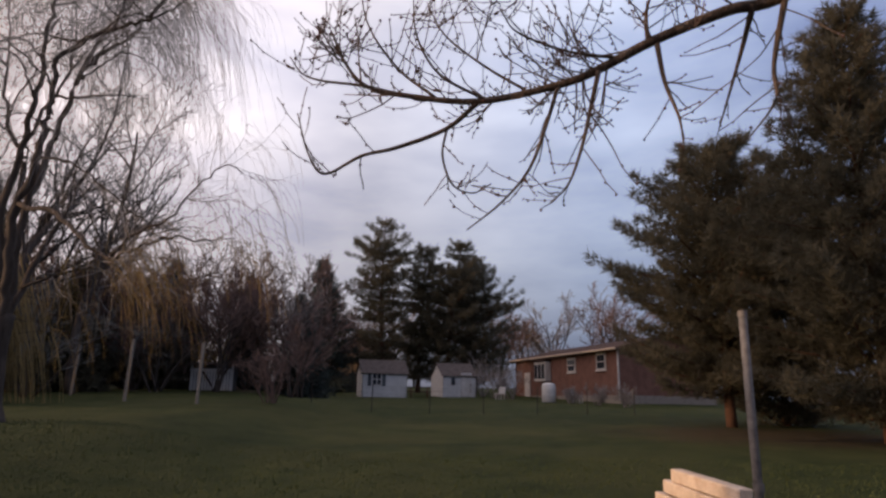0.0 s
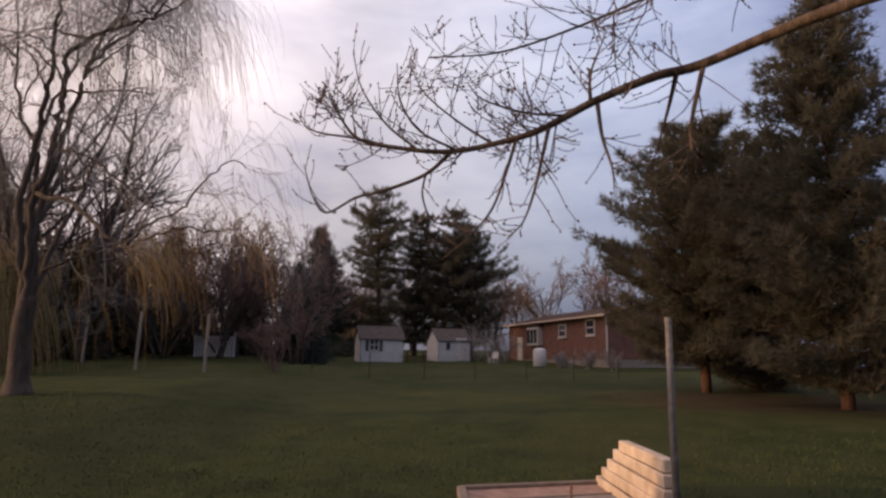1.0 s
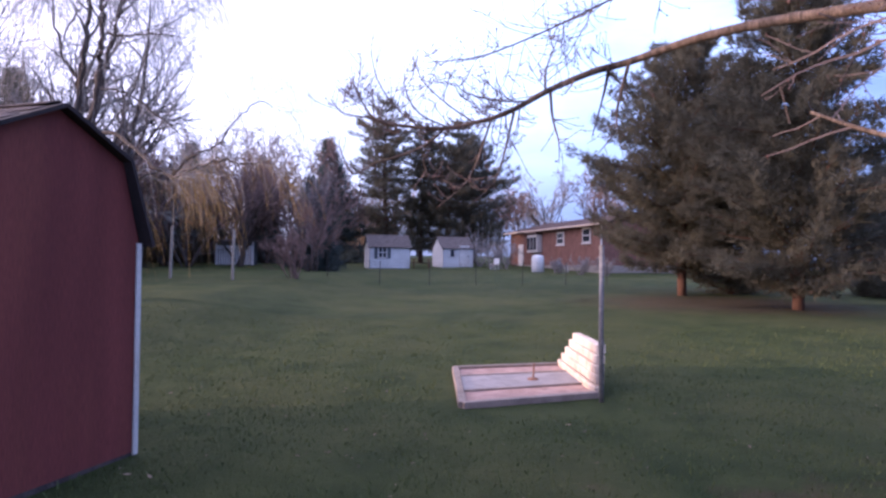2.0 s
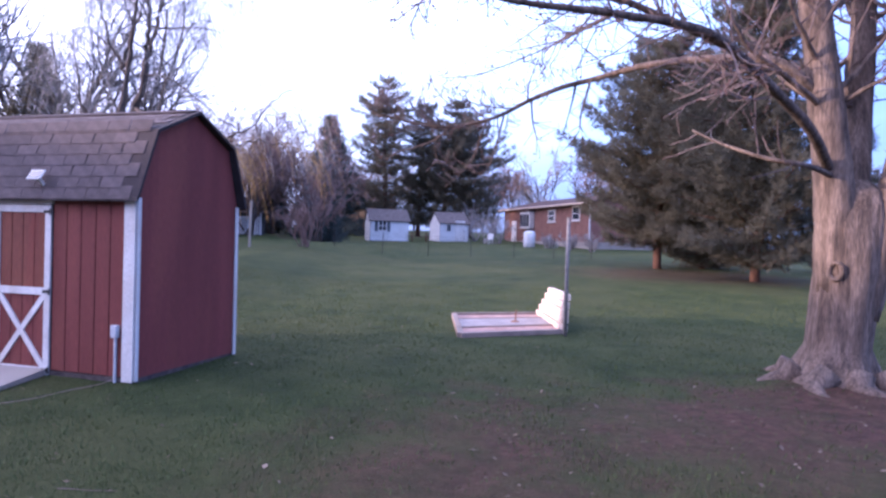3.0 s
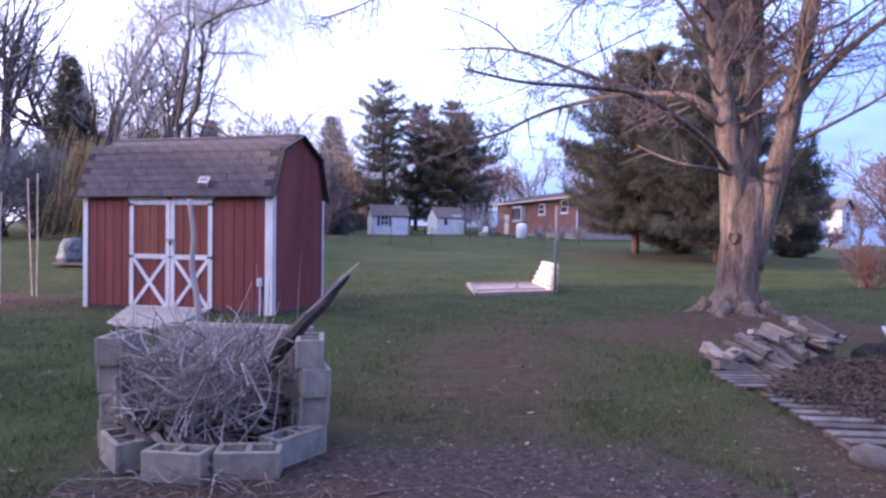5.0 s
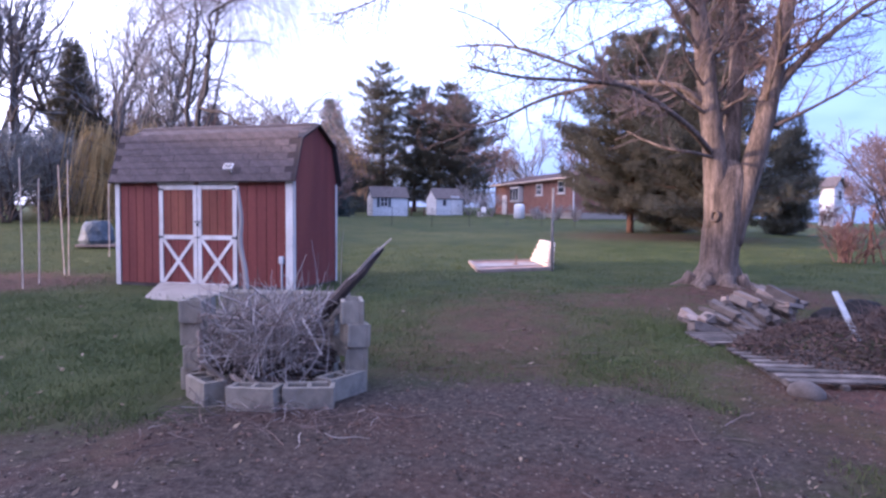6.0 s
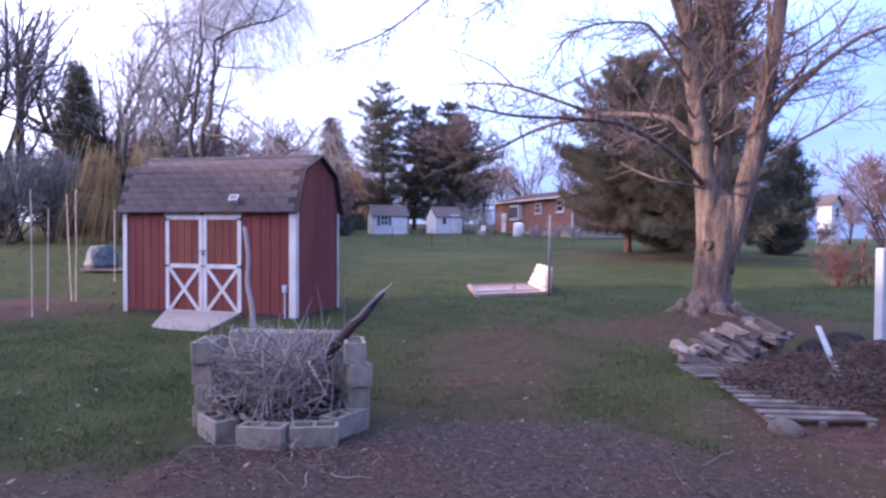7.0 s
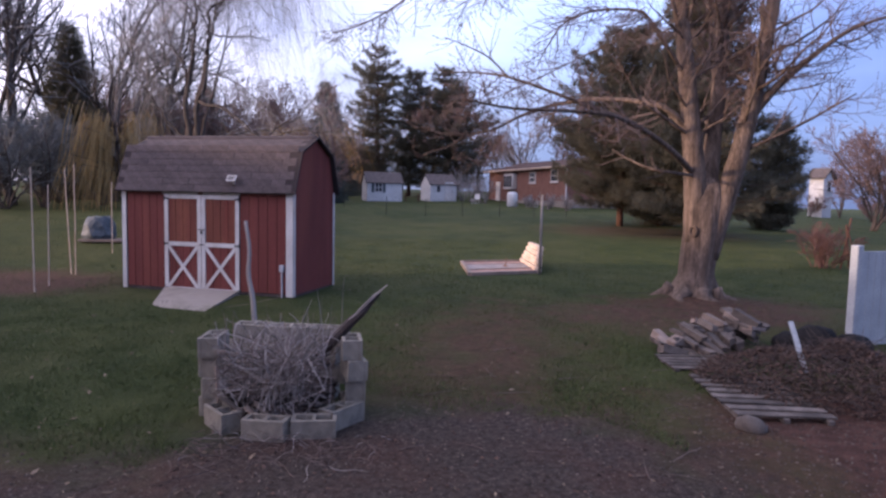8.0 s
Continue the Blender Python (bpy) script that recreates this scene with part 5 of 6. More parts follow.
def house_window(t, x, z, w, h, yf, bars=(2, 2)):
    win = part("window", box((w, 0.10, h), (x, yf - 0.02, z), bevel=0.01), M_WHITE, t)
    nx, nz = bars
    pw, ph = (w - 0.16) / nx, (h - 0.16) / nz
    for i in range(nx):
        for j in range(nz):
            part("pane", box((pw - 0.06, 0.04, ph - 0.06), (x - w / 2 + 0.08 + (i + 0.5) * pw, yf - 0.06, z - h / 2 + 0.08 + (j + 0.5) * ph)), M_GLASS, win)
    part("sill", box((w + 0.1, 0.14, 0.06), (x, yf - 0.06, z - h / 2 - 0.03)), M_WHITE, win)


def build_brick_house():
    x, y = 9.75, 43.0
    z = ground_z(x, y) + 0.15
    t = thing("brick_house", "raised red-brick ranch house with brown roof and white windows", "house", pose(x, y, z, 0, 0, -65))
    ln, dp, hw = 15.5, 7.5, 3.5
    # local x runs to the left end at -ln; the facade looks to -y
    part("front_wall", box((ln, 0.25, hw), (-ln / 2, 0.125, hw / 2)), M_BRICK, t)
    part("back_wall", box((ln, 0.25, hw), (-ln / 2, dp - 0.125, hw / 2)), M_BRICK, t)
    turn = Matrix(((0, 1, 0, 0), (1, 0, 0, 0), (0, 0, 1, 0), (0, 0, 0, 1)))
    for x0 in (-ln, -0.25):
        bm = prism([(0, 0), (dp, 0), (dp, hw), (dp / 2, hw + 0.85), (0, hw)], x0 - 0.003, x0 + 0.253)
        bmesh.ops.transform(bm, matrix=turn, verts=bm.verts[:])
        bmesh.ops.recalc_face_normals(bm, faces=bm.faces[:])
        part("gable_wall", bm, M_BRICK, t)
    bm = bmesh.new()
    for sgn in (0, 1):
        ya, yb = (-0.45, dp / 2) if sgn == 0 else (dp + 0.45, dp / 2)
        za, zb = hw - 0.12, hw + 0.92
        vs = [bm.verts.new(v) for v in ((-ln - 0.35, ya, za), (0.35, ya, za), (0.35, yb, zb), (-ln - 0.35, yb, zb), (-ln - 0.35, ya, za - 0.14), (0.35, ya, za - 0.14), (0.35, yb, zb - 0.14), (-ln - 0.35, yb, zb - 0.14))]
        for f in ((0, 1, 2, 3), (7, 6, 5, 4), (0, 4, 5, 1), (1, 5, 6, 2), (3, 2, 6, 7), (0, 3, 7, 4)):
            bm.faces.new([vs[i] for i in f])
    bmesh.ops.recalc_face_normals(bm, faces=bm.faces[:])
    part("roof", bm, M_ROOF2, t, "brown shingle roof")
    part("gutter", box((ln + 0.7, 0.10, 0.12), (-ln / 2, -0.50, hw - 0.17), bevel=0.02), M_BOARD_PALE, t)
    part("downspout", box((0.09, 0.09, hw - 0.3), (-0.06, -0.06, hw / 2 - 0.1), bevel=0.015), M_VINYL, t)
    house_window(t, -2.07, 2.62, 1.15, 1.15, 0, (1, 2))
    house_window(t, -5.98, 2.55, 1.15, 1.05, 0, (1, 2))
    # bay window
    bay = part("bay_window", box((1.9, 0.5, 1.5), (-10.1, -0.25, 2.25), bevel=0.03), M_WHITE, t)
    for i in range(3):
        part("pane", box((0.46, 0.04, 1.1), (-10.7 + i * 0.6, -0.515, 2.25)), M_GLASS, bay)
    part("bay_roof", box((2.1, 0.7, 0.12), (-10.1, -0.3, 3.08), bevel=0.04), M_ROOF2, bay)
    part("door", box((0.95, 0.08, 2.05), (-13.2, -0.03, 1.25), bevel=0.01), M_WHITE, t)
    part("foundation", box((ln + 0.06, dp + 0.06, 1.0), (-ln / 2, dp / 2, -0.1)), M_CONCRETE, t)


build_brick_house()


def build_far_house(name, label, x, y, rz, w, d, h, peak, wall_mat, roof_mat, wins):
    z = ground_z(x, y) - 0.1
    t = thing(name, label, "house", pose(x, y, z, 0, 0, rz))
    bm = prism([(-w / 2, 0), (w / 2, 0), (w / 2, h), (0, peak), (-w / 2, h)], 0, d)
    part("wall", bm, wall_mat, t)
    bm = bmesh.new()
    for s in (-1, 1):
        vs = [bm.verts.new(v) for v in ((s * (w / 2 + 0.3), -0.3, h - 0.12), (s * (w / 2 + 0.3), d + 0.3, h - 0.12), (0, d + 0.3, peak + 0.06), (0, -0.3, peak + 0.06),
                                        (s * (w / 2 + 0.3), -0.3, h + 0.03), (s * (w / 2 + 0.3), d + 0.3, h + 0.03), (0, d + 0.3, peak + 0.21), (0, -0.3, peak + 0.21))]
        for f in ((0, 1, 2, 3), (7, 6, 5, 4), (0, 4, 5, 1), (1, 5, 6, 2), (3, 2, 6, 7), (0, 3, 7, 4)):
            bm.faces.new([vs[i] for i in f])
    bmesh.ops.recalc_face_normals(bm, faces=bm.faces[:])
    part("roof", bm, roof_mat, t)
    for wx, wz, ww, wh in wins:
        house_window(t, wx, wz, ww, wh, 0.0, (1, 2))
    return t


build_far_house("tan_house", "tan two-storey house half hidden behind the spruce", -15.4, 76, 8, 8, 8, 4.2, 6.4, M_TANSIDE, M_ROOF2, [(-2.5, 3.8, 0.9, 1.2), (0, 3.8, 0.9, 1.2), (2.5, 3.8, 0.9, 1.2)])


build_far_house("white_house", "distant white two-storey house beyond the pines", 40.0, 61.0, 38, 2.0, 1.5, 4.4, 5.3, M_VINYL, M_SHROOF, [(0.1, 3.5, 0.8, 1.2)])


# ---- block enclosure with brush ----
def block_mesh():
    bm = bmesh.new()
    for y in (-0.0775, 0.0775):
        box((0.39, 0.035, 0.19), (0, y, 0.095), bm=bm, bevel=0.005)
    for x in (-0.1775, 0.0, 0.1775):
        box((0.034, 0.119, 0.188), (x, 0, 0.095), bm=bm)
    me = bpy.data.meshes.new("cinder_block")
    bm.to_mesh(me)
    bm.free()
    me.materials.append(M_BLOCK)
    return me


def build_blocks():
    random.seed(31)
    me = block_mesh()
    rows = [(1.50, -5.70, -0.13, -5), (1.02, -5.50, -0.13, -44), (1.89, -5.60, -0.14, 12), (2.07, -5.31, -0.12, 58)]
    for k, (xr, xl) in enumerate(((2.14, 0.80), (2.16, 0.81), (2.17, 0.79), (2.10, 0.77))):
        z = -0.12 + 0.192 * k
        rows += [(xr + (-0.04, -0.03, -0.05, -0.01)[k], -5.04 + 0.03 * (k % 2), z, 108 + (4, -5, 6, -3)[k]), (xl, -5.08 - 0.03 * (k % 2), z, 90 + (-6, 5, -3, 7)[k])]
        for i in range(4):
            x = 0.86 + 0.40 * i + (0.1 if k % 2 else 0)
            if x < 1.95:
                rows.append((x, -4.55 + random.uniform(-0.02, 0.02), z, random.uniform(-3, 3)))
    for x, y, z, rz in rows:
        x -= 0.17
        ob = new("cinder_block", me)
        ob.matrix_basis = pose(x, y, z, random.uniform(-1.5, 1.5), random.uniform(-1.5, 1.5), rz)
        tagged(ob, "grey hollow cinder block of the low brush enclosure", "cinder block", "cinder blocks of the enclosure")


build_blocks()


def build_brush():
    random.seed(37)
    t = thing("brush_pile", "tangled pile of grey sticks and old boards inside cinder blocks", "brush pile", pose(1.27, -5.15, -0.1))
    s, dark = Soup(), Soup()

    def inside(q):
        return not any((v.z < 0.70 and (abs(v.x) > 0.57 or v.y > 0.42)) or v.z > 1.0 or v.z < 0 or abs(v.x) > 0.78 or v.y < -0.66 for v in q)

    # long pale sticks that lean in from the top and run down to the middle
    made = 0
    while made < 125:
        top = Vector((random.uniform(-0.55, 0.55), random.uniform(-0.42, 0.30), random.uniform(0.55, 0.86)))
        foot = Vector((random.gauss(0.02, 0.20), random.uniform(-0.50, 0.05), random.uniform(0.03, 0.30)))
        bow = rvec() * 0.13
        pts = spline([top, top.lerp(foot, 0.35) + bow, top.lerp(foot, 0.7) + bow * 0.7 + rvec() * 0.05, foot], 4)
        if not inside(pts):
            continue
        made += 1
        r0 = random.choice((0.0035, 0.0045, 0.005, 0.006, 0.008))
        s.tube(pts, taper(len(pts), r0 * 0.6, r0), 5)
        if random.random() < 0.6:
            v = shoot(pts[random.randint(2, 6)], (top - foot).normalized() + rvec() * 0.8, random.uniform(0.12, 0.34), 5, 0.22)
            if inside(v):
                s.tube(v, taper(6, r0 * 0.55, 0.0018), 3)
    # long bowed sticks that cross the pile from side to side
    made = 0
    while made < 42:
        side = random.choice((-1, 1))
        a = Vector((side * random.uniform(0.42, 0.56), random.uniform(-0.46, -0.1), random.uniform(0.12, 0.66)))
        b = Vector((-side * random.uniform(-0.1, 0.5), random.uniform(-0.5, 0.0), random.uniform(0.08, 0.7)))
        bow = rvec() * 0.12
        pts = spline([a, a.lerp(b, 0.33) + bow, a.lerp(b, 0.66) + bow + rvec() * 0.05, b], 4)
        if not inside(pts):
            continue
        made += 1
        r0 = random.choice((0.003, 0.004, 0.005))
        s.tube(pts, taper(len(pts), r0, 0.0018), 4)
        v = shoot(pts[random.randint(3, 7)], (b - a).normalized() + rvec() * 0.9, random.uniform(0.12, 0.3), 5, 0.25)
        if inside(v):
            s.tube(v, taper(6, 0.0028, 0.0015), 3)
    # thin darker tangle that fills the sides
    made = 0
    while made < 330:
        p = Vector((random.uniform(-0.56, 0.56), random.uniform(-0.46, 0.34), random.uniform(0.02, 0.62)))
        q = shoot(p, (random.uniform(-1, 1), random.uniform(-0.6, 0.6), random.uniform(-0.5, 0.7)), random.uniform(0.3, 0.75), 9, random.choice((0.2, 0.3, 0.42)), random.uniform(-0.08, 0.08))
        if not inside(q):
            continue
        made += 1
        (dark if random.random() < 0.8 else s).tube(q, taper(10, random.choice((0.0025, 0.0035, 0.005)), 0.0016), 3)
    # curled ends along the top
    for i in range(46):
        p = Vector((random.uniform(-0.45, 0.55), random.uniform(-0.35, 0.25), random.uniform(0.62, 0.76)))
        q = shoot(p, (random.uniform(-0.8, 0.8), random.uniform(-0.4, 0.2), 0.9), random.uniform(0.14, 0.34), 7, 0.30, -0.06)
        s.tube(q, taper(8, 0.005, 0.0025), 4)
    for i in range(8):
        p = Vector((random.uniform(0.05, 0.55), random.uniform(-0.3, 0.2), 0.65))
        s.tube(shoot(p, (random.uniform(-0.2, 0.7), 0, 1), random.uniform(0.3, 0.7), 8, 0.14), taper(9, 0.005, 0.0018), 3)
    # loose ends that lie before the blocks
    for i in range(120):
        p = Vector((random.uniform(-0.5, 1.1), -0.62 - 0.6 * random.random() ** 1.4, random.uniform(0.0, 0.08)))
        q = shoot(p, (random.uniform(-1, 1), random.uniform(-0.7, 0.4), random.uniform(-0.1, 0.25)), random.uniform(0.08, 0.34), 7, 0.36, -0.08)
        for v in q:
            v.z = max(v.z, -0.02)
        (dark if i % 5 else s).tube(q, taper(8, 0.0035, 0.0016), 3)
    dk = dark.mesh("tangle", M_TWIG, t, "thin brown tangled twigs")
    dk["kind"] = "stuff"
    tw = s.mesh("brushwood", M_STICK, t, "weathered grey sticks")
    tw["kind"] = "stuff"
    # old boards in the pile
    for a, b, w, d, mm in (((-0.50, -0.30, 0.52), (-0.47, -0.32, 0.20), 0.035, 0.025, M_BOARD), ((-0.50, -0.34, 0.30), (-0.20, -0.40, 0.12), 0.045, 0.03, M_SCRAP),
                           ((-0.18, -0.42, 0.20), (0.05, -0.50, 0.03), 0.045, 0.025, M_BOARD), ((-0.10, -0.40, 0.24), (0.16, -0.50, 0.04), 0.04, 0.025, M_SCRAP),
                           ((-0.75, -0.10, 0.64), (-0.35, -0.15, 0.60), 0.05, 0.03, M_BOARD), ((0.05, -0.1, 0.2), (0.45, 0.1, 0.5), 0.08, 0.03, M_CHAR)):
        part("board", beam(a, b, w, d, bevel=0.004), mm, t)
    fill = Soup()
    for i in range(160):
        a, r = random.uniform(0, 6.28), random.random() ** 0.5
        fill.lump(Vector((0.5 * r * math.cos(a), 0.40 * r * math.sin(a) + 0.03, random.uniform(0.0, 0.30))), random.uniform(0.05, 0.11), 0.6)
    f = fill.mesh("ash_and_rot", M_CHAR, t, "dark rotted wood and ash")
    f["kind"] = "stuff"


build_brush()


def build_charred_log():
    random.seed(5)
    t = thing("charred_log", "charred dark log leaning out of the brush pile", "log")
    s = Soup()
    a, b = Vector((1.42, -4.93, 0.26)), Vector((2.20, -5.02, 1.08))
    pts = [a.lerp(b, i / 8) + rvec() * 0.008 for i in range(9)]
    s.tube(pts, [0.070, 0.066, 0.064, 0.060, 0.052, 0.048, 0.040, 0.030, 0.016], 8)
    body = s.mesh("log", M_CHAR, t)
    s = Soup()
    d = (b - a).normalized()
    for k in range(3):
        p = a.lerp(b, 0.62 + 0.1 * k) + Vector((0.0, -0.03, 0.04))
        s.tube([p, p + d * 0.28 + rvec() * 0.02], [0.016, 0.004], 4)
    s.mesh("splinter", M_STICK, body)


build_charred_log()


def build_grey_branch():
    random.seed(6)
    s = Soup()
    pts = spline([(0.50, -3.72, -0.1), (0.47, -3.70, 0.4), (0.44, -3.68, 0.75), (0.38, -3.66, 1.05), (0.39, -3.66, 1.35), (0.34, -3.65, 1.68)], 5)
    s.tube(pts, taper(len(pts), 0.034, 0.020), 8)
    tagged(s.mesh("standing_branch", M_STICK, shade=True), "crooked grey branch standing upright behind the blocks", "branch")


build_grey_branch()


# ---- scrap wood and brush by the maple ----
def build_scrap_wood():
    random.seed(41)
    # a heap of short split boards, most of them lying the same way
    for i in range(66):
        f = i / 65
        cx = 5.85 + 1.2 * f + random.uniform(-0.24, 0.24)
        cy = -2.1 + 0.75 * f + random.uniform(-0.28, 0.28)
        top = 0.06 + 0.62 * f ** 1.2 if f < 0.85 else 0.45
        z = ground_z(cx, cy) + 0.03 + random.random() * top
        ln = random.uniform(0.18, 0.46)
        w, d = random.choice(((0.13, 0.045), (0.10, 0.05), (0.16, 0.06), (0.11, 0.085), (0.15, 0.11)))
        bm = box((ln, w, d), bevel=0.007)
        for v in bm.verts:
            v.co.x += random.uniform(-0.025, 0.025)
            v.co.z += random.uniform(-0.008, 0.008)
        ob = part("scrap_board", bm, random.choice((M_SCRAP, M_SCRAP, M_SCRAP, M_BOARD)), None)
        turn = random.choice((-58, -52, -48, -62, 25)) + random.uniform(-10, 10)
        ob.matrix_basis = pose(cx, cy, z, random.uniform(-18, 18), random.uniform(4, 28), turn)
        tagged(ob, "weathered piece of scrap timber on the wood heap", "scrap wood", "scrap wood heap")
    ob = part("cut_block", box((0.20, 0.14, 0.15), bevel=0.015), M_BOARD, None)
    ob.matrix_basis = pose(5.83, -2.12, 0.08, 12, -20, 35)
    tagged(ob, "pale sawn block of wood at the heap's edge", "wood block")


build_scrap_wood()


def build_pallet(x, y, rz, n, ln, wd, label):
    t = thing("pallet", label, "pallet", pose(x, y, ground_z(x, y) - 0.025, 0, 0, rz), "old pallets")
    for i in range(3):
        part("runner", box((0.06, wd, 0.05), (-ln / 2 + 0.06 + i * (ln - 0.12) / 2, 0, 0.025), bevel=0.005), M_PALLET, t)
    for i in range(n):
        bm = box((ln + random.uniform(-0.03, 0.05), wd / n * 0.62, 0.022), (0, -wd / 2 + (i + 0.5) * wd / n, 0.062), m=pose(0, 0, 0, 0, 0, random.uniform(-1.5, 1.5)), bevel=0.004)
        part("slat", bm, M_PALLET, t)


random.seed(43)
build_pallet(5.92, -2.72, 4, 5, 0.85, 0.75, "grey weathered pallet lying on the lawn edge")
build_pallet(6.14, -4.02, 0, 8, 0.95, 1.5, "grey weathered pallet lying under brush")


def build_brush_heap():
    random.seed(47)
    t = thing("leaf_heap", "dark heap of brush, roots and old leaves", "brush heap", pose(7.35, -3.35, -0.06))
    s, l = Soup(), Soup()
    def top(x, y):
        r = math.hypot(x / 1.6, y / 1.25)
        return max(0.0, 0.42 * (1 - r) ** 0.8 * (1 + 0.5 * noise.noise((x * 2.2, y * 2.2, 3.0)))) if r < 1 else 0.0

    for i in range(1500):
        a, r = random.uniform(0, 6.28), random.random() ** 0.55
        x, y = 1.5 * r * math.cos(a), 1.2 * r * math.sin(a)
        q = shoot((x, y, top(x, y) + 0.01), (random.uniform(-1, 1), random.uniform(-1, 1), random.uniform(-0.1, 0.3)), random.uniform(0.10, 0.45), 5, 0.35, -0.05)
        s.tube(q, taper(6, random.uniform(0.002, 0.006), 0.0015), 3)
    for i in range(9000):
        a, r = random.uniform(0, 6.28), random.random() ** 0.5
        x, y = 1.65 * r * math.cos(a), 1.3 * r * math.sin(a)
        z = top(x, y) + random.uniform(-0.02, 0.02)
        if i % 2:
            l.lump(Vector((x, y, z)), random.uniform(0.006, 0.026), 0.7)
        else:
            d, w = rvec() * random.uniform(0.012, 0.04), rvec() * random.uniform(0.005, 0.016)
            p = Vector((x, y, z + 0.02))
            l.quad(p - d, p + w, p + d, p - w)
    s.mesh("brush", M_BRUSH, t)["kind"] = "stuff"
    l.mesh("leaf_mould", M_MOULD, t)["kind"] = "stuff"


build_brush_heap()


def build_tubs():
    for x, y, r, tall in ((7.75, -1.95, 0.27, 0.9), (8.15, -2.1, 0.26, 0.75), (7.5, -1.75, 0.2, 0.8)):
        bm = bmesh.new()
        bmesh.ops.create_icosphere(bm, subdivisions=3, radius=r)
        for v in bm.verts:
            v.co *= 1 + 0.28 * noise.noise(v.co * 4 + Vector((x, y, 0))) + 0.10 * noise.noise(v.co * 13)
            v.co.z *= tall
        ob = part("plastic_bag", bm, M_DARKPLASTIC, None, smooth_faces=True)
        ob.matrix_basis = pose(x, y, ground_z(x, y) + r * tall * 0.75, 0, 0, 40 * x)
        tagged(ob, "crumpled black plastic bag behind the brush heap", "bag", "black bags")
    ob = part("pale_plank", beam((6.80, -3.72, 0.14), (7.10, -2.66, 0.52), 0.06, 0.025, bevel=0.004), M_OLDPAINT, None)
    tagged(ob, "bluish-white painted plank leaning on the brush heap", "plank")
    bm = bmesh.new()
    bmesh.ops.create_icosphere(bm, subdivisions=2, radius=0.15)
    for v in bm.verts:
        v.co *= 1 + 0.3 * noise.noise(v.co * 5)
        v.co.z *= 0.7
    ob = part("stone", bm, M_SCRAP, None, smooth_faces=True)
    ob.matrix_basis = pose(5.72, -4.95, ground_z(5.7, -4.95) + 0.02, 0, 0, 20)
    tagged(ob, "dull purplish rounded stone beside the pallets", "stone")
    # white fence panel at the yard's edge, its shade put into the vinyl colour
    t = thing("vinyl_fence", "white vinyl fence panel with post at the yard edge", "fence", pose(8.54, -1.43, ground_z(8.54, -1.43) - 0.05, 0, 0, 24))
    part("post", box((0.12, 0.12, 1.55), (0, 0, 0.775), bevel=0.01), M_SHADE_VINYL, t)
    for i in range(9):
        part("picket", box((0.15, 0.03, 1.42), (0.145 + i * 0.155, 0, 0.75), bevel=0.004), M_SHADE_VINYL, t)
    for z in (0.2, 1.3):
        part("rail", box((1.5, 0.05, 0.09), (0.78, 0.045, z), bevel=0.006), M_SHADE_VINYL, t)


build_tubs()


# ---- garden on the far side of the shed ----
def build_garden():
    random.seed(53)
    for x, y, h, lx in ((-5.68, 0.80, 2.45, 0.0), (-5.95, 1.6, 2.1, 0.03), (-6.45, 3.2, 2.6, 0.02), (-6.62, 3.3, 2.5, -0.12), (-5.75, 4.9, 2.3, 0.01), (-7.4, 6.2, 2.0, 0.02), (-8.2, 9.5, 2.1, 0.0)):
        s = Soup()
        z = ground_z(x, y)
        pts = [Vector((x + lx * i / 4, y, z - 0.1 + (h + 0.1) * i / 4)) + rvec() * 0.006 for i in range(5)]
        s.tube(pts, taper(5, 0.016, 0.011), 6)
        tagged(s.mesh("garden_stake", M_BOARD_PALE), "tall thin pale stake in the garden bed", "stake", "garden stakes")
    x, y = -8.75, 7.75
    t = thing("covered_heap", "heap under a grey-blue tarp on a low board base", "tarp", pose(x, y, ground_z(x, y), 0, 0, 12))
    part("base", box((1.25, 0.8, 0.08), (0.15, 0, 0.05), bevel=0.01), M_BOARD, t)
    bm = bmesh.new()
    bmesh.ops.create_icosphere(bm, subdivisions=3, radius=0.5)
    for v in bm.verts:
        k = 1 + 0.10 * noise.noise(v.co * 4)
        v.co = Vector((v.co.x * 0.92 * k, v.co.y * 0.8 * k, max(min(v.co.z, 0.36), -0.25) * 1.15 * k + 0.36))
        if v.co.z < 0.25:
            v.co.x *= 1.12
            v.co.y *= 1.12
    part("tarp", bm, M_TARP, t, smooth_faces=False)


build_garden()


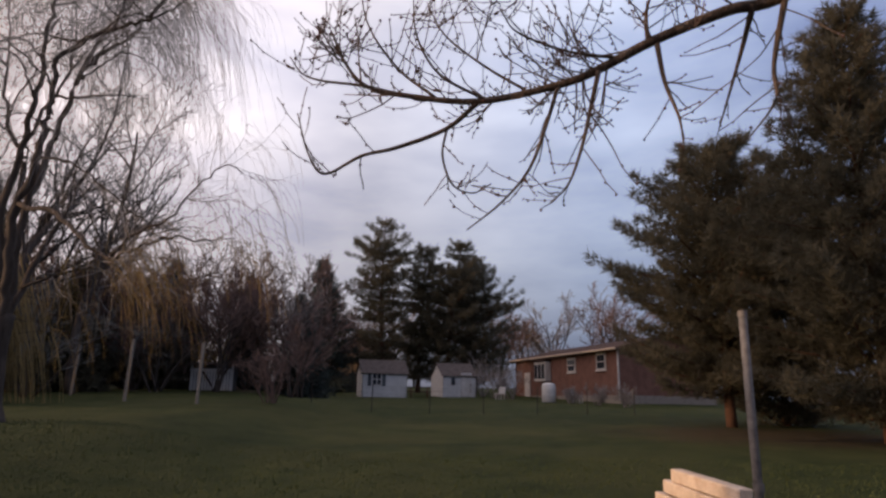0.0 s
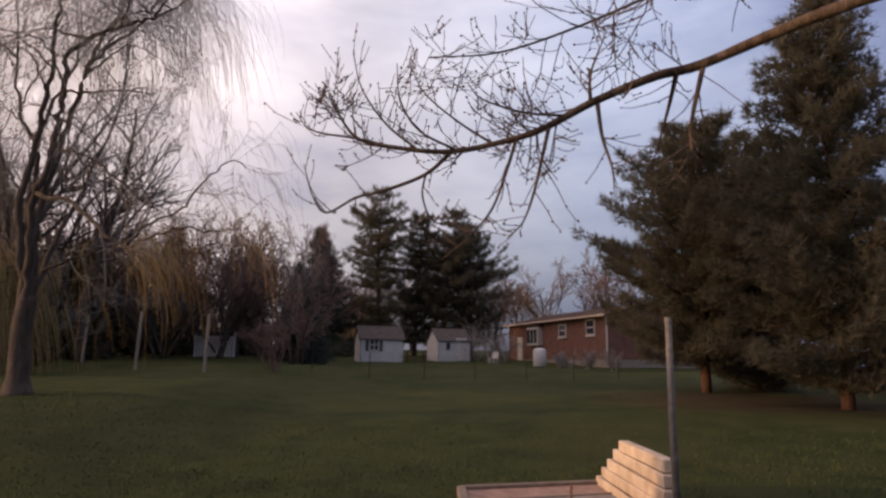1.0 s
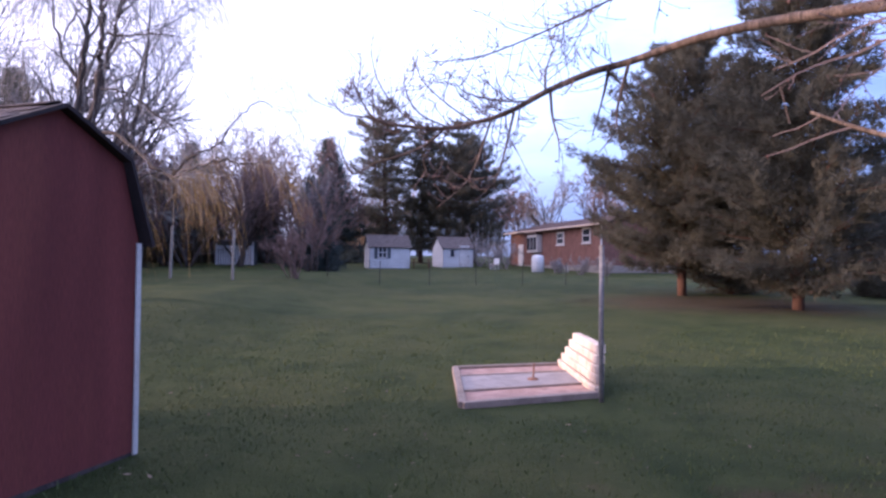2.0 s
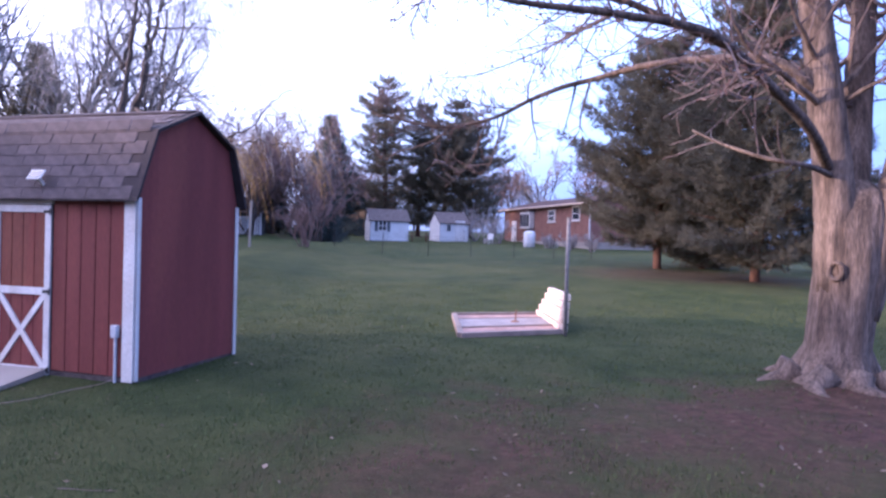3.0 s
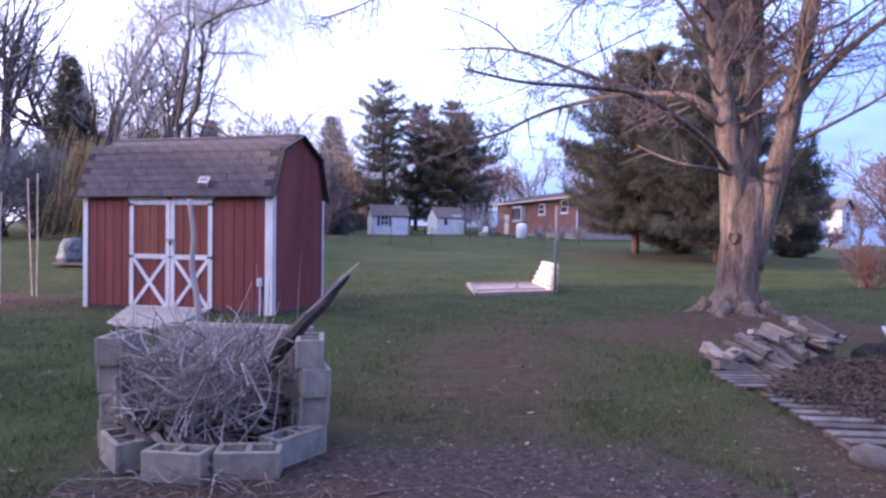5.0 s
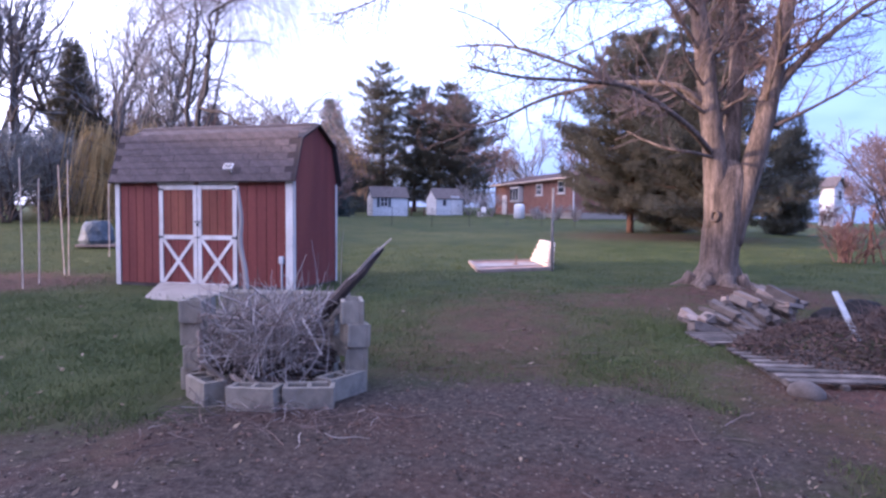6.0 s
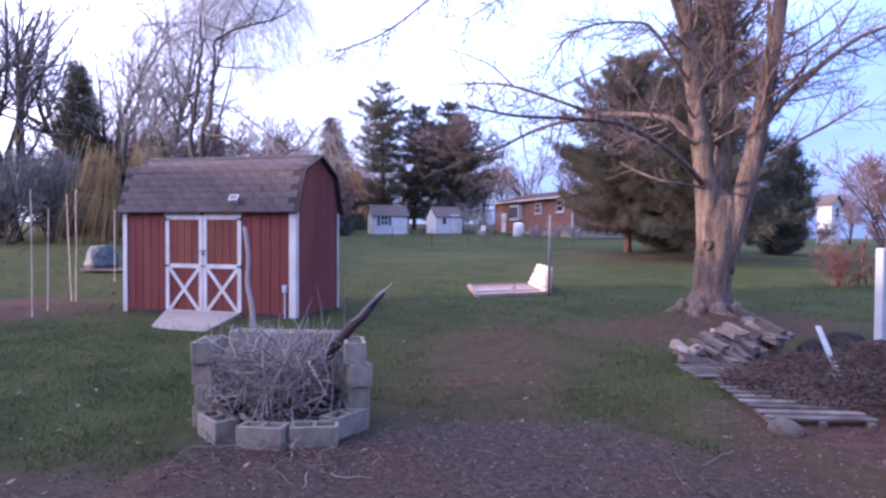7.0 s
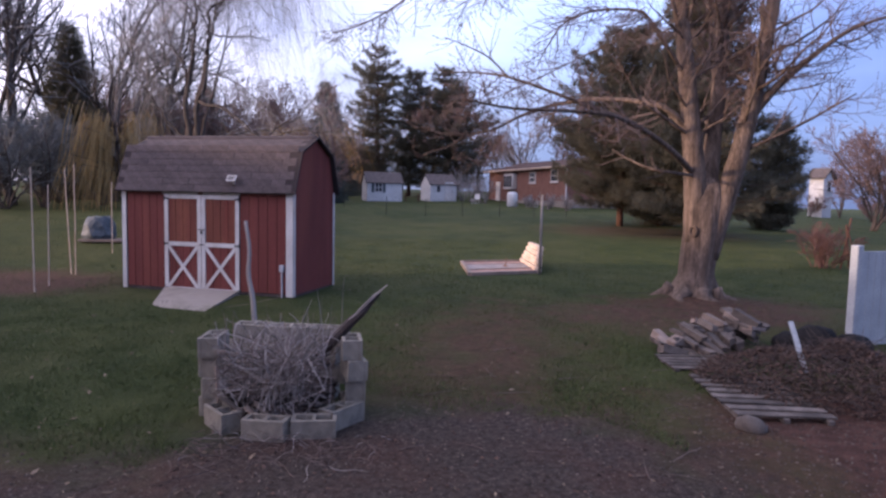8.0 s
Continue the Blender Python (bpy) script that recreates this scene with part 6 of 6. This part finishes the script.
# ---- fences across the lawn ----
def build_fences():
    random.seed(59)
    whites = [(-22.6, 32.0, 2.3, 0.05), (-17.4, 28.5, 2.3, 0.14), (-11.6, 23.5, 2.3, 0.08), (-8.4, 22.8, 2.15, 0.04)]
    tops = []
    for x, y, h, lx in whites:
        z = ground_z(x, y)
        ob = part("fence_post", beam((x, y, z - 0.2), (x + lx, y, z + h), 0.10, 0.10, bevel=0.01), M_CONCRETE, None)
        tagged(ob, "leaning white-painted fence post on the lawn", "fence post", "white fence posts")
        tops.append((Vector((x, y - 0.06, z)), Vector((x + lx, y - 0.06, z + h))))
    s = Soup()
    for (b0, t0), (b1, t1) in zip(tops, tops[1:]):
        for f in (0.2, 0.4, 0.6, 0.8, 0.97):
            a, b = b0.lerp(t0, f), b1.lerp(t1, f)
            q = [a.lerp(b, i / 6) + Vector((0, 0, -0.10 * math.sin(math.pi * i / 6))) for i in range(7)]
            s.tube(q, [0.004] * 7, 3)
    tagged(s.mesh("fence_wire", M_BLACK), "thin sagging wire strung between the white posts", "fence wire")
    dark = [(-5.6, 27.3), (-3.0, 27.2), (-0.7, 28.2), (1.6, 28.8), (3.9, 29.3), (6.1, 29.8), (8.2, 30.2)]
    s = Soup()
    prev = None
    for x, y in dark:
        z = ground_z(x, y)
        q = Soup()
        q.tube([Vector((x, y, z - 0.2)), Vector((x + random.uniform(-0.04, 0.04), y, z + 1.15))], [0.022, 0.020], 6)
        tagged(q.mesh("fence_stake", M_BLACK), "thin dark metal fence stake on the lawn", "fence post", "dark fence stakes")
        if prev:
            for h in (0.15, 0.35, 0.55, 0.75, 0.95, 1.08):
                s.tube([Vector((prev[0], prev[1], prev[2] + h)), Vector((x, y, z + h))], [0.003, 0.003], 3)
            for k in range(1, 12):
                f = k / 12
                px, py, pz = prev[0] + (x - prev[0]) * f, prev[1] + (y - prev[1]) * f, prev[2] + (z - prev[2]) * f
                s.tube([Vector((px, py, pz + 0.05)), Vector((px, py, pz + 1.08))], [0.0025, 0.0025], 3)
        prev = (x, y, z)
    tagged(s.mesh("wire_fence", M_BLACK), "low wire mesh fence crossing the lawn", "fence wire")


build_fences()


def build_lattice_bin():
    x, y = -15.3, 38.4
    t = thing("lattice_shed", "low pale lattice-sided shelter with a flat dark roof", "shelter", pose(x, y, ground_z(x, y), 0, 0, 8))
    w, h = 2.5, 1.6
    part("back_panel", box((w, 0.06, h), (0, 0.5, h / 2)), M_TARP, t)
    for i in range(15):
        part("slat", box((0.11, 0.04, h - 0.45), (-w / 2 + 0.1 + i * (w - 0.2) / 14, -0.5, (h - 0.45) / 2 + 0.02), bevel=0.005), M_VINYL, t)
    part("top_board", box((w + 0.1, 0.05, 0.16), (0, -0.52, h - 0.38), bevel=0.005), M_VINYL, t)
    part("roof", box((w + 0.3, 1.4, 0.10), (0, 0, h + 0.05), m=pose(0, 0, 0, 4, 0, 0), bevel=0.01), M_SHROOF, t)
    for sx in (-1, 1):
        part("post", box((0.1, 0.1, h), (sx * (w / 2 - 0.03), -0.45, h / 2), bevel=0.005), M_VINYL, t)


build_lattice_bin()


# ---- things round the far houses ----
def build_far_clutter():
    random.seed(61)
    x, y = -3.9, 47.5
    t = thing("picnic_table", "dark wooden picnic table between the white sheds", "picnic table", pose(x, y, ground_z(x, y), 0, 0, 10))
    for i in range(4):
        part("top_plank", box((1.8, 0.17, 0.04), (0, -0.27 + i * 0.18, 0.74), bevel=0.004), M_PBARK, t)
    for sy in (-1, 1):
        part("bench", box((1.8, 0.26, 0.04), (0, sy * 0.70, 0.44), bevel=0.004), M_PBARK, t)
    for sx in (-0.6, 0.6):
        for sy in (-1, 1):
            part("leg", beam((sx, sy * 0.62, 0.0), (sx, sy * 0.15, 0.74), 0.09, 0.04), M_PBARK, t)
    for x, y, r, h in ((5.2, 43.0, 0.45, 1.25),):
        s = Soup()
        z = ground_z(x, y)
        s.tube([Vector((x, y, z)), Vector((x, y, z + 0.05)), Vector((x, y, z + h * 0.85)), Vector((x, y, z + h * 0.96)), Vector((x, y, z + h))], [r * 0.92, r, r, r * 0.8, r * 0.35], 16)
        tagged(s.mesh("white_tank", M_VINYL, shade=True), "white upright tank standing by the brick house", "tank", "white tanks")
    for i, (x, y, rz) in enumerate(((2.0, 46.6, -30), (7.0, 42.5, 60))):
        t = thing("garden_chair", "white plastic garden chair on the far lawn", "chair", pose(x, y, ground_z(x, y), 0, 0, rz), "white garden chairs")
        part("seat", box((0.5, 0.48, 0.04), (0, 0, 0.42), bevel=0.01), M_VINYL, t)
        part("backrest", box((0.5, 0.04, 0.5), (0, 0.24, 0.68), m=pose(0, 0, 0, -8, 0, 0), bevel=0.01), M_VINYL, t)
        for sx in (-0.22, 0.22):
            for sy in (-0.2, 0.2):
                part("leg", box((0.05, 0.05, 0.42), (sx, sy, 0.21), bevel=0.006), M_VINYL, t)
    for i, (x, y, h) in enumerate(((1.6, 49.5, 2.6), (2.8, 48.0, 2.2), (0.6, 52.5, 3.0), (6.5, 42.2, 1.1), (8.0, 40.5, 1.2), (9.2, 38.5, 1.3))):
        bare_tree(x, y, h, "small leafless shrub near the brick house", M_BARE, seed=140 + i, name="shrub", group="far shrubs", stems=9, r=0.035, thin=0.014, spread=0.8, kids=(6, 5, 0), levels=2, cut=0.06)


build_far_clutter()


def build_swing_frame():
    t = thing("pole_tripod", "reddish weathered poles leaning together beyond the lawn", "poles", pose(13.9, 8.9, ground_z(13.9, 8.9), 0, 0, 25))
    for ax, ay, bx, by, h, w in ((-0.05, 0.0, 0.42, 0.1, 1.55, 0.05), (0.55, 0.15, 0.22, 0.1, 1.35, 0.045), (0.2, -0.4, 0.3, 0.12, 1.25, 0.04)):
        part("pole", beam((ax, ay, -0.05), (bx, by, h), w, w, bevel=0.006), M_PBARK, t)
    bare_tree(13.5, 9.2, 1.25, "reddish leafless shrub beyond the maple", M_BUD, seed=150, name="shrub", stems=22, r=0.022, thin=0.008, spread=0.6, kids=(6, 5, 0), levels=2, cut=0.05)


build_swing_frame()


# ---- grass, leaves and stones on the ground ----
def in_gravel(x, y):
    """How far a spot lies in the gravel (over 0) or the lawn (under 0)."""
    q = max(1 - math.hypot((x - 2.9) / 2.3, (y + 6.3) / 1.6), 1 - math.hypot((x + 1.6) / 5.2, (y + 8.9) / 2.7), 1 - math.hypot((x - 4.5) / 9.0, (y + 11.5) / 4.2), 1 - math.hypot((x - 8.5) / 3.6, (y + 5.5) / 2.3))
    return q + 0.25 * noise.noise((x * 1.6, y * 1.6, 0))


def in_soil(x, y):
    q = max(1 - math.hypot((x - 3.2) / 1.1, (y + 2.2) / 2.4), 1 - math.hypot((x - 5.8) / 1.9, (y - 0.3) / 1.2), 1 - math.hypot((x - 8.0) / 2.4, (y - 1.2) / 1.6), 1 - math.hypot((x + 7.4) / 2.6, (y - 1.8) / 1.9))
    return q + 0.35 * noise.noise((x * 1.3, y * 1.3, 5))


def in_things(x, y):
    p = SHED_M.inverted() @ Vector((x, y, 0))
    return (-SW - 0.02 < p.x < 0.02 and -0.05 < p.y < SD) or (-2.95 < p.x < -1.1 and -1.15 < p.y < 0) or (0.5 < x < 2.2 and -5.9 < y < -4.4) or (2.4 < x < 4.8 and 5.0 < y < 7.9)


def scatter():
    random.seed(67)
    s = Soup()
    made = 0
    while made < 105000:
        y = -9.5 + 24 * random.random() ** 1.7
        x = random.uniform(-6 - 0.45 * (y + 9), 8 + 0.5 * (y + 9))
        if in_things(x, y) or in_gravel(x, y) > -0.05 or (in_soil(x, y) > 0.1 and random.random() < 0.65):
            continue
        if noise.noise((x * 0.9, y * 0.9, 9)) < -0.25 and random.random() < 0.6:
            continue
        far = min(1.0, max(0.0, (y + 6) / 14))
        h = random.uniform(0.02, 0.05) * (1 + 0.6 * max(0.0, noise.noise((x * 1.7, y * 1.7, 2))))
        w = 0.003 + 0.006 * far
        a = random.uniform(0, 6.28)
        z = ground_z(x, y) - 0.004
        p = Vector((x, y, z))
        u = Vector((math.cos(a), math.sin(a), 0)) * w
        tip = p + Vector((random.uniform(-0.03, 0.03), random.uniform(-0.03, 0.03), h))
        s.tri(p - u, p + u, tip)
        made += 1
    # taller tufts on the near lawn
    made = 0
    while made < 60000:
        y = random.uniform(-9.0, 1.5)
        if random.random() < smooth((y + 4.5) / 6):
            continue
        x = random.uniform(-6.5, 6.5)
        k = noise.noise((x * 1.1, y * 1.1, 14)) + 0.6 * noise.noise((x * 3.1, y * 3.1, 15))
        if k < random.uniform(-0.7, 0.45) or in_things(x, y) or in_gravel(x, y) > -0.02 or in_soil(x, y) > random.uniform(-0.3, 0.4):
            continue
        p = Vector((x, y, ground_z(x, y) - 0.004))
        a = random.uniform(0, 6.28)
        u = Vector((math.cos(a), math.sin(a), 0)) * 0.0035
        s.tri(p - u, p + u, p + Vector((random.uniform(-0.04, 0.04), random.uniform(-0.04, 0.04), random.uniform(0.022, 0.055) * (1 + 0.5 * k))))
        made += 1
    tagged(s.mesh("grass", M_GRASS), "short uneven spring grass", "grass", kind="stuff")
    s = Soup()
    for i in range(15000):
        y = -9.8 + 17 * random.random() ** 1.6
        x = random.uniform(-5.5, 9.5)
        k = noise.noise((x * 1.4, y * 1.4, 21)) + 0.5 * noise.noise((x * 4.0, y * 4.0, 22))
        soil, gravel = in_soil(x, y), in_gravel(x, y)
        edge = math.exp(-(gravel / 0.12) ** 2)
        if in_things(x, y) or random.random() > 0.10 + 0.55 * max(0.0, k) + 0.35 * edge + (0.25 if soil > 0 else 0.0):
            continue
        p = Vector((x, y, ground_z(x, y) + 0.008))
        a, ln = random.uniform(0, 6.28), random.uniform(0.006, 0.026)
        if random.random() < 0.35:
            ln *= 1.8
        d = Vector((math.cos(a), math.sin(a), random.uniform(-0.1, 0.45))) * ln
        w = Vector((-math.sin(a), math.cos(a), random.uniform(-0.3, 0.3))) * ln * random.uniform(0.10, 0.55)
        s.quad(p - d, p + w, p + d, p - w)
    tagged(s.mesh("dead_leaves", M_STRAW), "scattered dead leaves and straw", "leaf litter", kind="stuff")
    s, clods = Soup(), Soup()
    for i in range(40000):
        y = -10.2 + 7.2 * random.random() ** 0.9
        x = random.uniform(-5.5, 9)
        if in_things(x, y) or in_gravel(x, y) < 0.0:
            continue
        r = random.choice((0.004, 0.005, 0.006, 0.008, 0.010, 0.013)) * random.uniform(0.8, 1.2)
        s.lump(Vector((x, y, ground_z(x, y) + r * 0.3)), r, 0.6)
    # crumbs of soil and rotted wood, thick before the blocks and along the gravel's edge
    for i in range(9000):
        x, y = random.uniform(-4.5, 9), random.uniform(-9.5, -3.5)
        g = in_gravel(x, y)
        near = math.exp(-((x - 1.6) / 1.1) ** 2 - ((y + 6.2) / 0.35) ** 2)
        if in_things(x, y) or g < -0.06 or random.random() > 0.16 + 0.9 * near + 0.5 * max(0.0, noise.noise((x * 2.2, y * 2.2, 31))):
            continue
        r = random.uniform(0.007, 0.022) * (1.25 if random.random() < 0.12 else 1.0)
        clods.lump(Vector((x, y, ground_z(x, y) + r * 0.25)), r, 0.65)
    tagged(clods.mesh("soil_crumbs", M_MOULD), "dark crumbs of soil and rotted wood on the gravel", "soil", kind="stuff")
    tagged(s.mesh("gravel", M_STONE), "loose dark gravel and clods", "gravel", kind="stuff")
    s = Soup()
    for i in range(60):
        y = random.uniform(-7.8, -1.5)
        x = random.uniform(0.5, 7)
        if in_things(x, y):
            continue
        q = shoot((x, y, ground_z(x, y) + 0.012), (random.uniform(-1, 1), random.uniform(-1, 1), 0.0), random.uniform(0.12, 0.5), 5, 0.2)
        for v in q:
            v.z = ground_z(v.x, v.y) + 0.012
        s.tube(q, taper(6, 0.004, 0.002), 3)
    tagged(s.mesh("fallen_twigs", M_TWIG), "thin grey twigs fallen on the ground", "twigs", kind="stuff")


scatter()
